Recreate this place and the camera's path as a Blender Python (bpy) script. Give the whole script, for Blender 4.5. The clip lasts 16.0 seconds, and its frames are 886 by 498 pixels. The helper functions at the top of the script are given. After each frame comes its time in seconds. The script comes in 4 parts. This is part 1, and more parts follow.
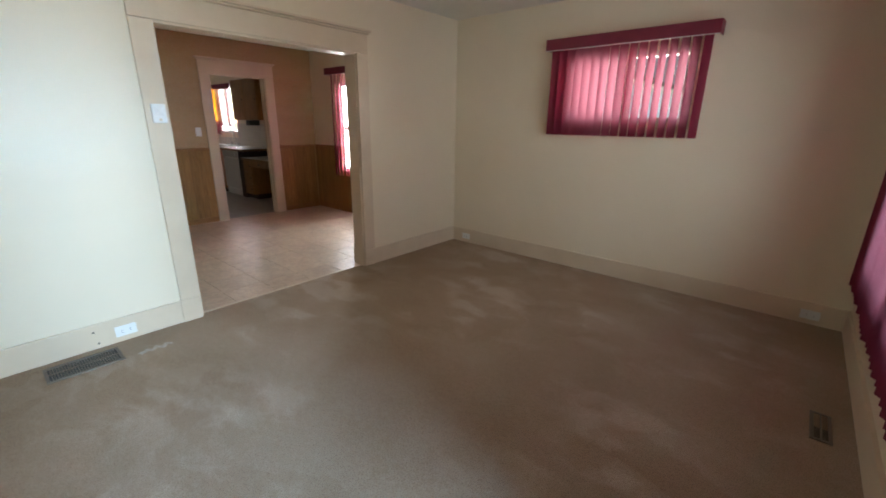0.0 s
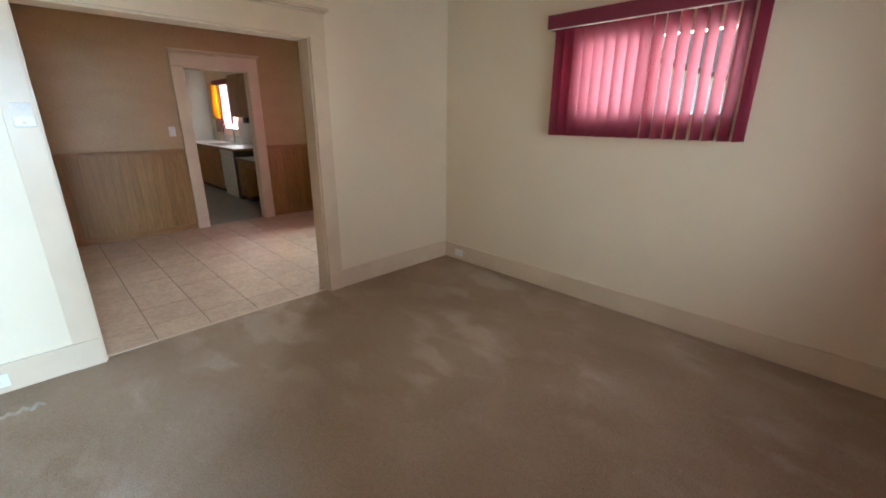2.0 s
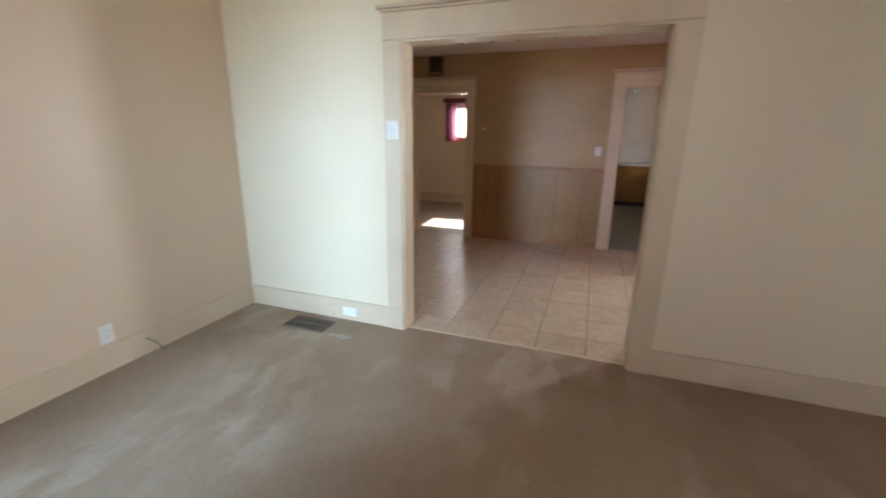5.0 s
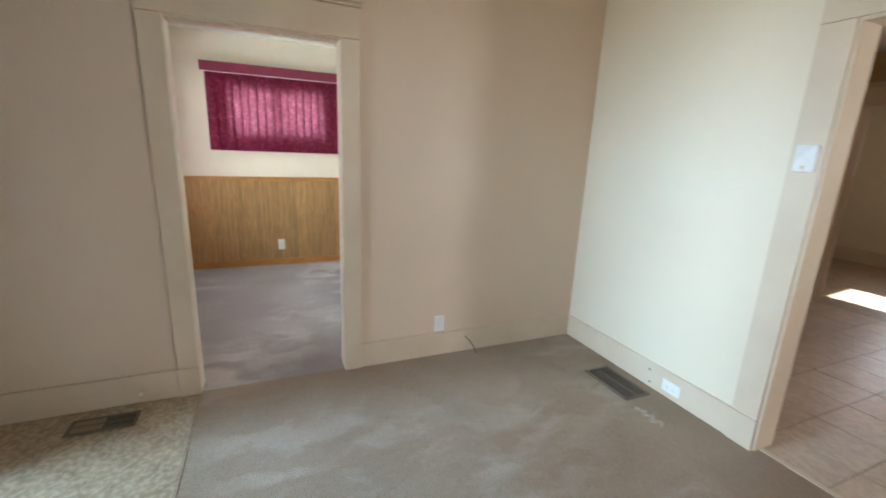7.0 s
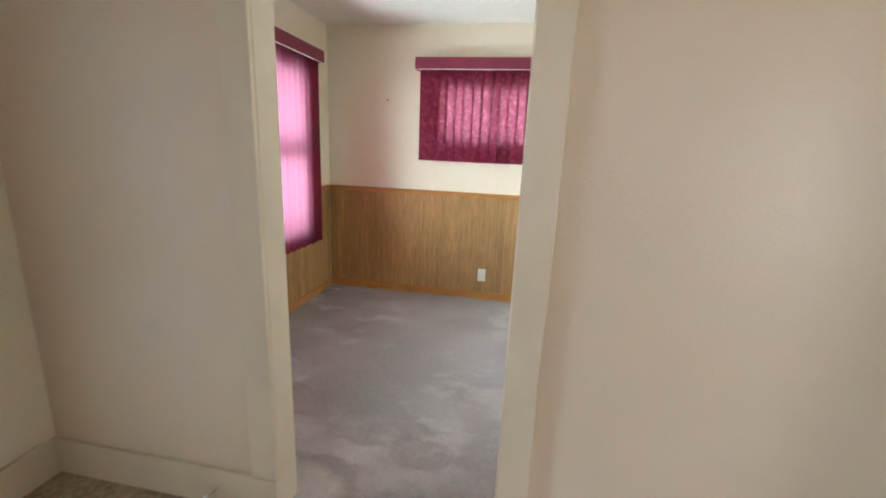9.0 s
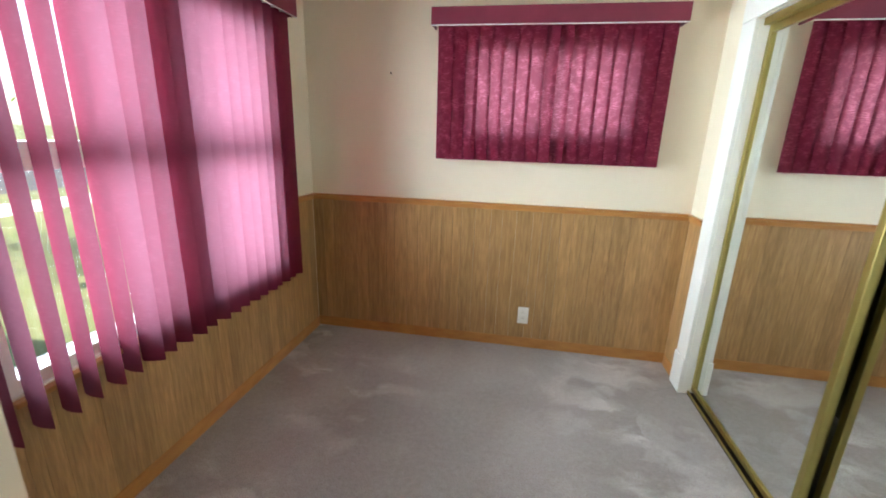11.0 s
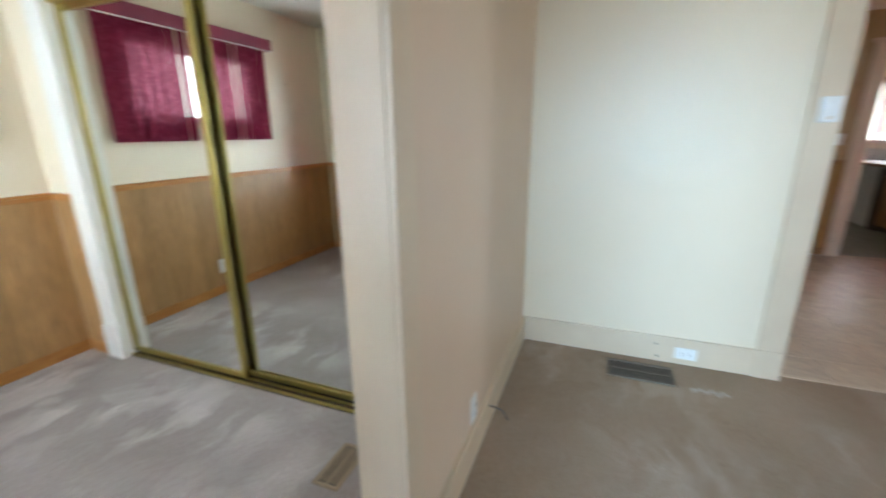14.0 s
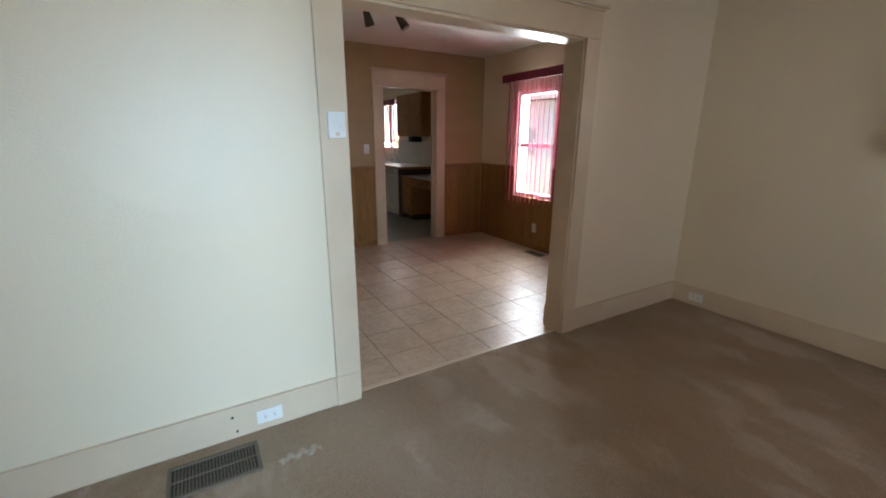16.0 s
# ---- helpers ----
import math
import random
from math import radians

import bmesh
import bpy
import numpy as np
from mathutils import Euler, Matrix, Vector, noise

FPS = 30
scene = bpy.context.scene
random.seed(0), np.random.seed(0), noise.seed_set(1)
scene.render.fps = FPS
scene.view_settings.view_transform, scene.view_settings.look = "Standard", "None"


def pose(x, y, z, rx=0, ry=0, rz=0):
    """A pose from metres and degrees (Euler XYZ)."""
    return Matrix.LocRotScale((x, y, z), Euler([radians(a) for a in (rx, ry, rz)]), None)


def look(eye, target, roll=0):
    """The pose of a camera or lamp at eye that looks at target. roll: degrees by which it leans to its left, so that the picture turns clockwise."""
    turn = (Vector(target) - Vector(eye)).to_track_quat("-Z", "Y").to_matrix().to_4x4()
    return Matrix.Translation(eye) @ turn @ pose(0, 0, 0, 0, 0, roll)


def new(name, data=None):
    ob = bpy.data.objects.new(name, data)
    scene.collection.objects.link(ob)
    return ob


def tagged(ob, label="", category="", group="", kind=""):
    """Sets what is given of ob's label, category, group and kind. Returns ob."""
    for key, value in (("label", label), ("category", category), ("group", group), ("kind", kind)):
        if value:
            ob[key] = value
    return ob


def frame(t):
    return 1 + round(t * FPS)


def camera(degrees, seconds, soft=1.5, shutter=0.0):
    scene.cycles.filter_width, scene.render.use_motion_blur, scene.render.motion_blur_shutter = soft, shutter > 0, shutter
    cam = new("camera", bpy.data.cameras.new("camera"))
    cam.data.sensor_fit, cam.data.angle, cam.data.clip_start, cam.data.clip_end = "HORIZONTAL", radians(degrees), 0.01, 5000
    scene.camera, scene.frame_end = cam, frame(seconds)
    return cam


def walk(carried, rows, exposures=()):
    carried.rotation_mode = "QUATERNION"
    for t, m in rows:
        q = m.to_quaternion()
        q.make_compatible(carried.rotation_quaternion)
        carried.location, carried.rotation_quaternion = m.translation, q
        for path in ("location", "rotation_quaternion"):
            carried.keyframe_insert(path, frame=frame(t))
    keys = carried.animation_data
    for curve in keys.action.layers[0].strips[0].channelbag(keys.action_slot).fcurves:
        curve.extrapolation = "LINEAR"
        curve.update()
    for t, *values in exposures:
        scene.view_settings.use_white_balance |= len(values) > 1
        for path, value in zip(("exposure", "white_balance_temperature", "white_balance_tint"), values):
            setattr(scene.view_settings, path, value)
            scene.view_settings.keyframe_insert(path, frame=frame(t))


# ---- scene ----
cam = camera(94.3, 16.0, soft=1.8, shutter=0.4)
PATH = [
    (0, (0.371, 0.161, 1.422), (-0.876, 1.611, 0.835), 0.7),
    (0.5, (0.315, 0.292, 1.412), (-0.861, 1.793, 0.809), 0.6),
    (1, (0.227, 0.52, 1.441), (-0.944, 2.025, 0.835), -0.4),
    (1.5, (0.208, 0.774, 1.453), (-1.056, 2.198, 0.842), -0.7),
    (2, (0.204, 1.045, 1.46), (-1.149, 2.384, 0.847), 0.3),
    (2.5, (0.115, 1.291, 1.429), (-1.302, 2.572, 0.834), 0.6),
    (3, (0.063, 1.559, 1.449), (-1.46, 2.721, 0.874), 0.7),
    (3.5, (0.058, 1.88, 1.441), (-1.673, 2.692, 0.853), 2.2),
    (4, (-0.011, 2.082, 1.427), (-1.885, 2.468, 0.845), 2.5),
    (4.5, (-0.141, 2.221, 1.457), (-2.059, 2.118, 0.897), 1.7),
    (5, (-0.251, 2.351, 1.421), (-2.068, 1.703, 0.894), 0.8),
    (7.5, (-0.802, 1.983, 1.431), (-1.242, 0.092, 0.951), 2.7),
    (8, (-0.967, 1.653, 1.423), (-1.095, -0.283, 0.936), 2.5),
    (8.5, (-1.018, 1.267, 1.408), (-0.918, -0.674, 0.935), 2.3),
    (9, (-1.036, 0.876, 1.424), (-0.695, -1.039, 0.959), 2.4),
    (11.5, (-0.498, -0.325, 1.484), (-0.179, -2.221, 0.934), 1.4),
    (12, (-0.398, -0.35, 1.459), (-0.49, -2.271, 0.909), 1.0),
    (12.5, (-0.323, -0.325, 1.449), (-0.849, -2.168, 0.878), 1.0),
    (13, (-0.285, -0.278, 1.44), (-1.269, -1.919, 0.857), 1.0),
    (13.5, (-0.302, -0.118, 1.467), (-1.708, -1.402, 0.855), -0.3),
    (14, (-0.256, 0.099, 1.367), (-2.05, -0.601, 0.826), -0.6),
    (14.5, (-0.337, 0.15, 1.364), (-2.256, 0.22, 0.805), 0.5),
    (15, (-0.486, 0.231, 1.382), (-2.304, 0.853, 0.827), 0.8),
    (15.5, (-0.687, 0.314, 1.407), (-2.376, 1.238, 0.867), 0.4),
    (16, (-0.892, 0.481, 1.406), (-2.549, 1.473, 0.884), 0.4),
]
EXPOSURES = [(0.0, 2.1), (1.5, 2.35), (3.5, 2.45), (5.0, 2.3), (8.0, 2.2), (9.0, 2.4), (11.5, 2.15), (12.5, 2.3), (13.5, 2.15), (14.5, 1.95), (16.0, 1.8)]
walk(cam, [(t, look(eye, target, roll)) for t, eye, target, roll in PATH], EXPOSURES)

# ---- daylight: a low western sun and a clear sky ----
SUN_EL = radians(36.4)
SUN_WAY = Vector((1.0, 0.10, -0.74)).normalized()
world = bpy.data.worlds.new("sky")
scene.world = world
world.use_nodes = True
wn = world.node_tree.nodes
sky = wn.new("ShaderNodeTexSky")
sky.sky_type = "NISHITA"
sky.sun_disc = False
sky.sun_elevation = SUN_EL
sky.sun_rotation = math.atan2(-SUN_WAY.x, -SUN_WAY.y)
wn["Background"].inputs["Strength"].default_value = 0.12
world.node_tree.links.new(sky.outputs[0], wn["Background"].inputs[0])
sun = new("sun", bpy.data.lights.new("sun", "SUN"))
sun.data.energy, sun.data.angle, sun.data.color = 4.5, radians(0.5), (1.0, 0.94, 0.84)
sun.matrix_world = look((0, 0, 20), Vector((0, 0, 20)) + SUN_WAY)


def opening_light(name, at, toward, w, h, watts, colour, spread=180):
    """An added area lamp that stands in for sky and garden light at an opening."""
    ob = new(name, bpy.data.lights.new(name, "AREA"))
    ob.data.shape, ob.data.size, ob.data.size_y = "RECTANGLE", w, h
    ob.data.energy, ob.data.color, ob.data.spread = watts, colour, radians(spread)
    ob.matrix_world = look(at, toward)
    return ob


SKYBLUE, LAWN = (0.40, 0.68, 1.0), (1.0, 0.90, 0.60)
PALE = (0.86, 0.93, 1.0)
# lamps at the mouth of the added porch: sky colour in its upper part, sunlit lawn colour in its lower part, both shaped
# by the doorway
opening_light("porch_sky_lamp", (3.86, 0.60, 1.95), (-0.9, 0.9, 0.1), 1.28, 1.20, 36, SKYBLUE, 100)
opening_light("porch_lawn_lamp", (3.86, 0.60, 0.62), (-2.8, 0.70, 2.2), 1.28, 1.20, 5, LAWN, 100)
opening_light("bedroom_window_sky", (1.12, -1.78, 1.36), (-0.2, -1.78, 1.50), 1.45, 1.30, 27, (0.74, 0.89, 1.0), 105)
opening_light("bedroom_south_sky", (-0.78, -3.23, 1.75), (-0.78, -2.0, 1.75), 1.04, 0.55, 2.6, PALE, 100)
opening_light("dining_window_sky", (-4.87, 4.37, 1.32), (-4.87, 3.0, 1.32), 0.70, 1.3, 29, PALE)
opening_light("front_window_sky", (1.07, 2.55, 1.32), (-0.2, 2.55, 1.32), 1.9, 1.4, 10, (0.84, 0.92, 1.0), 120)
opening_light("north_window_sky", (-0.98, 4.33, 1.73), (-0.98, 3.0, 1.73), 1.05, 0.58, 6.0, (1.0, 0.95, 0.84), 140)
opening_light("kitchen_window_sky", (-9.5, 4.46, 1.63), (-9.5, 2.0, 1.4), 0.86, 0.9, 13, PALE)
opening_light("back_room_sky", (-9.22, -0.15, 1.7), (-7.5, -0.15, 1.7), 0.9, 0.66, 6, PALE, 140)

# ---- materials ----
def mat(name, colour, rough=0.6, metal=0.0, second=None, scale=6.0, bump=0.0, bump_scale=80.0, spread=0.0, stretch=(1, 1, 1),
        fine=None, fine_scale=120.0, fine_mix=0.3, spec=0.5, ramp=(0.35, 0.65), warp=0.0):
    """Two-scale procedural surface: colour patches, fine grain, bump; spread varies lightness by object."""
    m = bpy.data.materials.new(name)
    m.use_nodes = True
    n, l = m.node_tree.nodes, m.node_tree.links
    b = n["Principled BSDF"]
    b.inputs["Roughness"].default_value, b.inputs["Metallic"].default_value = rough, metal
    b.inputs["Specular IOR Level"].default_value = spec
    co = n.new("ShaderNodeTexCoord")
    mp = n.new("ShaderNodeMapping")
    mp.inputs["Scale"].default_value = stretch
    l.new(co.outputs["Object"], mp.inputs["Vector"])
    info = n.new("ShaderNodeObjectInfo")
    shift = n.new("ShaderNodeVectorMath")
    shift.operation = "ADD"
    l.new(mp.outputs[0], shift.inputs[0])
    off = n.new("ShaderNodeVectorMath")
    off.operation = "SCALE"
    off.inputs[0].default_value = (17, 31, 7)
    l.new(info.outputs["Random"], off.inputs["Scale"])
    if spread:
        l.new(off.outputs[0], shift.inputs[1])
    src = shift.outputs[0]
    t1 = n.new("ShaderNodeTexNoise")
    t1.inputs["Scale"].default_value, t1.inputs["Detail"].default_value, t1.inputs["Distortion"].default_value = scale, 5, warp
    l.new(src, t1.inputs["Vector"])
    r1 = n.new("ShaderNodeValToRGB")
    r1.color_ramp.elements[0].position, r1.color_ramp.elements[1].position = ramp
    r1.color_ramp.elements[0].color = (*colour, 1)
    r1.color_ramp.elements[1].color = (*(second or tuple(c * 0.93 for c in colour)), 1)
    l.new(t1.outputs["Fac"], r1.inputs[0])
    out = r1.outputs[0]
    if fine:
        t2 = n.new("ShaderNodeTexNoise")
        t2.inputs["Scale"].default_value, t2.inputs["Detail"].default_value = fine_scale, 3
        l.new(src, t2.inputs["Vector"])
        r2 = n.new("ShaderNodeValToRGB")
        r2.color_ramp.elements[0].position, r2.color_ramp.elements[1].position = 0.42, 0.62
        r2.color_ramp.elements[0].color, r2.color_ramp.elements[1].color = (0, 0, 0, 1), (fine_mix,) * 3 + (1,)
        l.new(t2.outputs["Fac"], r2.inputs[0])
        mx = n.new("ShaderNodeMixRGB")
        mx.inputs[2].default_value = (*fine, 1)
        l.new(r2.outputs[0], mx.inputs[0])
        l.new(out, mx.inputs[1])
        out = mx.outputs[0]
    if spread:
        hs = n.new("ShaderNodeHueSaturation")
        mr = n.new("ShaderNodeMapRange")
        mr.inputs["To Min"].default_value, mr.inputs["To Max"].default_value = 1 - spread, 1 + spread
        l.new(info.outputs["Random"], mr.inputs["Value"])
        l.new(mr.outputs[0], hs.inputs["Value"])
        l.new(out, hs.inputs["Color"])
        out = hs.outputs[0]
    l.new(out, b.inputs["Base Color"])
    if bump:
        t3 = n.new("ShaderNodeTexNoise")
        t3.inputs["Scale"].default_value, t3.inputs["Detail"].default_value = bump_scale, 4
        l.new(src, t3.inputs["Vector"])
        bp = n.new("ShaderNodeBump")
        bp.inputs["Strength"].default_value, bp.inputs["Distance"].default_value = bump, 0.004
        l.new(t3.outputs["Fac"], bp.inputs["Height"])
        l.new(bp.outputs[0], b.inputs["Normal"])
    return m


CREAM = mat("cream_wall_paint", (0.80, 0.705, 0.545), 0.42, bump=0.3, bump_scale=130, scale=1.1, second=(0.765, 0.665, 0.505))
TAN = mat("tan_wall_surface", (0.70, 0.555, 0.42), 0.4, bump=0.25, bump_scale=130, scale=1.1, second=(0.66, 0.515, 0.385))
PAPER = mat("tan_wallpaper", (0.46, 0.315, 0.15), 0.42, second=(0.41, 0.275, 0.125), scale=2, fine=(0.50, 0.39, 0.28), fine_scale=45, fine_mix=0.5, stretch=(1, 1, 3), bump=0.3, bump_scale=60)
TRIM = mat("ivory_gloss_trim", (0.70, 0.58, 0.43), 0.35, bump=0.1, bump_scale=40, scale=3, second=(0.64, 0.52, 0.38))
WHITE = mat("white_gloss_trim", (0.80, 0.78, 0.72), 0.3, bump=0.06, bump_scale=40, scale=3)
CEIL = mat("textured_ceiling_paint", (0.78, 0.74, 0.66), 0.9, bump=0.6, bump_scale=70, scale=2)


def carpet(name, dark, pale, fleck, nap=1.0):
    """Cut pile: soft soiling, patches of nap brushed different ways, short pale strokes, and tuft grain."""
    m = bpy.data.materials.new(name)
    m.use_nodes = True
    n, l = m.node_tree.nodes, m.node_tree.links
    b = n["Principled BSDF"]
    b.inputs["Roughness"].default_value, b.inputs["Specular IOR Level"].default_value = 1.0, 0.1
    co = n.new("ShaderNodeTexCoord").outputs["Object"]

    def noise(size, detail=4, vec=co, warp=0.0):
        t = n.new("ShaderNodeTexNoise")
        t.inputs["Scale"].default_value, t.inputs["Detail"].default_value, t.inputs["Distortion"].default_value = size, detail, warp
        l.new(vec, t.inputs["Vector"])
        return t.outputs["Fac"]

    def span(v, lo, hi, to):
        r = n.new("ShaderNodeMapRange")
        r.inputs["From Min"].default_value, r.inputs["From Max"].default_value, r.inputs["To Max"].default_value = lo, hi, to
        l.new(v, r.inputs["Value"])
        return r.outputs[0]

    def calc(op, a, c):
        k = n.new("ShaderNodeMath")
        k.operation = op
        l.new(a, k.inputs[0]), l.new(c, k.inputs[1])
        return k.outputs[0]

    wob, wsub, wadd = n.new("ShaderNodeTexNoise"), n.new("ShaderNodeVectorMath"), n.new("ShaderNodeVectorMath")
    wob.inputs["Scale"].default_value, wob.inputs["Detail"].default_value = 3.5, 5
    wsub.operation, wsub.inputs["Scale"].default_value = "SCALE", 0.28
    l.new(co, wob.inputs["Vector"]), l.new(wob.outputs["Color"], wsub.inputs[0])
    l.new(co, wadd.inputs[0]), l.new(wsub.outputs[0], wadd.inputs[1])
    cell = n.new("ShaderNodeTexVoronoi")
    cell.inputs["Scale"].default_value = 2.6
    l.new(wadd.outputs[0], cell.inputs["Vector"])
    grey = n.new("ShaderNodeSeparateColor")
    l.new(cell.outputs["Color"], grey.inputs[0])
    mp = n.new("ShaderNodeMapping")
    mp.inputs["Rotation"].default_value, mp.inputs["Scale"].default_value = (0, 0, 0.9), (1.0, 2.2, 1.0)
    l.new(wadd.outputs[0], mp.inputs["Vector"])
    where = span(noise(0.9, 3), 0.42, 0.58, 1.0)
    strokes = calc("MULTIPLY", span(noise(2.4, 3, mp.outputs[0]), 0.47, 0.60, 0.5 * nap), where)
    patches = calc("MULTIPLY", span(grey.outputs[0], 0.25, 1.0, 0.22 * nap), where)
    tone = calc("ADD", calc("ADD", span(noise(1.3, 6, co, 0.4), 0.38, 0.68, 0.30), strokes), patches)
    tone = calc("ADD", tone, span(noise(38, 4), 0.3, 0.7, 0.16))
    mx = n.new("ShaderNodeMixRGB")
    mx.inputs[1].default_value, mx.inputs[2].default_value = (*dark, 1), (*pale, 1)
    l.new(tone, mx.inputs[0])
    grain = n.new("ShaderNodeMixRGB")
    grain.inputs[2].default_value = (*fleck, 1)
    l.new(span(noise(190, 3), 0.45, 0.66, 0.6), grain.inputs[0]), l.new(mx.outputs[0], grain.inputs[1])
    l.new(grain.outputs[0], b.inputs["Base Color"])
    bp = n.new("ShaderNodeBump")
    bp.inputs["Strength"].default_value, bp.inputs["Distance"].default_value = 0.6, 0.006
    l.new(calc("ADD", noise(210, 3), span(noise(24, 3), 0, 1, 1.2)), bp.inputs["Height"])
    l.new(bp.outputs[0], b.inputs["Normal"])
    return m


CARPET = carpet("taupe_cut_pile_carpet", (0.335, 0.24, 0.162), (0.56, 0.465, 0.375), (0.16, 0.11, 0.072), 0.8)
# same carpet in the bedroom, with the window's cool light mixed into its colours
SKYCARPET = carpet("sky_tinted_carpet", (0.33, 0.285, 0.26), (0.66, 0.61, 0.585), (0.22, 0.185, 0.17), 1.3)
TILE = mat("beige_floor_tile", (0.55, 0.405, 0.285), 0.36, second=(0.64, 0.50, 0.36), scale=7, spread=0.06, fine=(0.38, 0.28, 0.21), fine_scale=30, fine_mix=0.4, bump=0.08, bump_scale=20)
GROUT = mat("brown_grout", (0.13, 0.085, 0.055), 0.9, bump=0.4, bump_scale=200)
ENTRY = mat("tan_vinyl_entry_floor", (0.40, 0.29, 0.18), 0.4, second=(0.27, 0.19, 0.115), scale=9, fine=(0.58, 0.47, 0.33), fine_scale=40, fine_mix=0.5)
VINYL = mat("grey_kitchen_vinyl", (0.26, 0.25, 0.20), 0.35, second=(0.33, 0.31, 0.25), scale=8)
PANEL = mat("oak_wall_panelling", (0.50, 0.285, 0.115), 0.42, second=(0.36, 0.198, 0.072), scale=9, warp=0.6, stretch=(5, 5, 0.45), spread=0.14, fine=(0.24, 0.13, 0.055), fine_scale=26, fine_mix=0.38, bump=0.12, bump_scale=60)
OAKTRIM = mat("orange_oak_trim", (0.52, 0.24, 0.065), 0.35, second=(0.42, 0.175, 0.045), scale=7, stretch=(1, 1, 3), spread=0.05)
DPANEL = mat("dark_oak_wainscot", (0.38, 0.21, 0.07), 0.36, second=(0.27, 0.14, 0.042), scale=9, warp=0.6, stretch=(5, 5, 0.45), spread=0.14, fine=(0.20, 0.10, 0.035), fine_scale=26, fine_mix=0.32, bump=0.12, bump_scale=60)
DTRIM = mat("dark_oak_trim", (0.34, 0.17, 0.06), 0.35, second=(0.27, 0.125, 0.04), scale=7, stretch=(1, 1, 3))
OAK = mat("oak_cabinet", (0.42, 0.20, 0.058), 0.38, second=(0.32, 0.14, 0.038), scale=8, stretch=(4, 4, 0.6), spread=0.08)
# wood with shade painted in; on the chime box simply its dark brown
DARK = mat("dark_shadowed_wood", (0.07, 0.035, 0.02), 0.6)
GOLD = mat("brushed_brass_frame", (0.52, 0.43, 0.15), 0.36, 1.0, bump=0.03, bump_scale=30)
METAL = mat("dark_bronze_metal", (0.10, 0.08, 0.06), 0.5, 0.7)
CHROME = mat("chrome", (0.8, 0.8, 0.82), 0.12, 1.0)
PLASTIC = mat("white_plastic", (0.82, 0.82, 0.80), 0.35)
# near-black that paints the shade in slots and vent wells; also colours the screws
SLOT = mat("dark_slot", (0.02, 0.02, 0.02), 0.6)
COUNTER = mat("pale_laminate_counter", (0.66, 0.62, 0.56), 0.3, second=(0.6, 0.56, 0.5), scale=20)
SPLASH = mat("white_wall_tile", (0.75, 0.72, 0.66), 0.2, spread=0.03)
BLACK = mat("black_plastic", (0.02, 0.02, 0.02), 0.4)
MAROON = mat("maroon_valance", (0.20, 0.018, 0.045), 0.45, second=(0.16, 0.012, 0.035), bump=0.2, bump_scale=200)
GRASS = mat("dry_lawn", (0.10, 0.13, 0.04), 1.0, second=(0.16, 0.17, 0.07), scale=0.8, bump=1, bump_scale=30)
CONCRETE = mat("concrete", (0.42, 0.40, 0.37), 0.9, scale=1)
ASPHALT = mat("asphalt", (0.06, 0.06, 0.06), 0.9)
SIDING = mat("white_siding", (0.80, 0.80, 0.78), 0.6)
# panes painted pale to imitate the glare outdoors
HAZE = mat("glare_lightened_pane", (0.55, 0.56, 0.57), 0.2)
ROOF = mat("grey_shingle_roof", (0.16, 0.15, 0.15), 0.9, bump=0.5)
LEAF = mat("green_leaves", (0.07, 0.12, 0.025), 0.7, second=(0.12, 0.17, 0.04), scale=3)
BARK = mat("bark", (0.12, 0.08, 0.05), 0.9, bump=1, bump_scale=20)
YARN = mat("pale_jute_backing", (0.52, 0.45, 0.37), 0.95, second=(0.40, 0.33, 0.26), scale=40)
CABLE = mat("grey_cable", (0.12, 0.11, 0.10), 0.5)
DAMPER = mat("tan_enamel_damper", (0.33, 0.24, 0.15), 0.5, 0.2)
BRASSVENT = mat("brown_floor_register", (0.17, 0.14, 0.11), 0.5, 0.3)

MIRROR = bpy.data.materials.new("mirror_glass")
MIRROR.use_nodes = True
mb = MIRROR.node_tree.nodes["Principled BSDF"]
mb.inputs["Base Color"].default_value, mb.inputs["Metallic"].default_value, mb.inputs["Roughness"].default_value = (0.80, 0.83, 0.80, 1), 1.0, 0.015

GLASS = bpy.data.materials.new("window_glass")
GLASS.use_nodes = True
gn, gl = GLASS.node_tree.nodes, GLASS.node_tree.links
gt, gg, gm = gn.new("ShaderNodeBsdfTransparent"), gn.new("ShaderNodeBsdfGlossy"), gn.new("ShaderNodeMixShader")
gg.inputs["Roughness"].default_value = 0.02
gm.inputs[0].default_value = 0.06
gl.new(gt.outputs[0], gm.inputs[1]), gl.new(gg.outputs[0], gm.inputs[2]), gl.new(gm.outputs[0], gn["Material Output"].inputs[0])


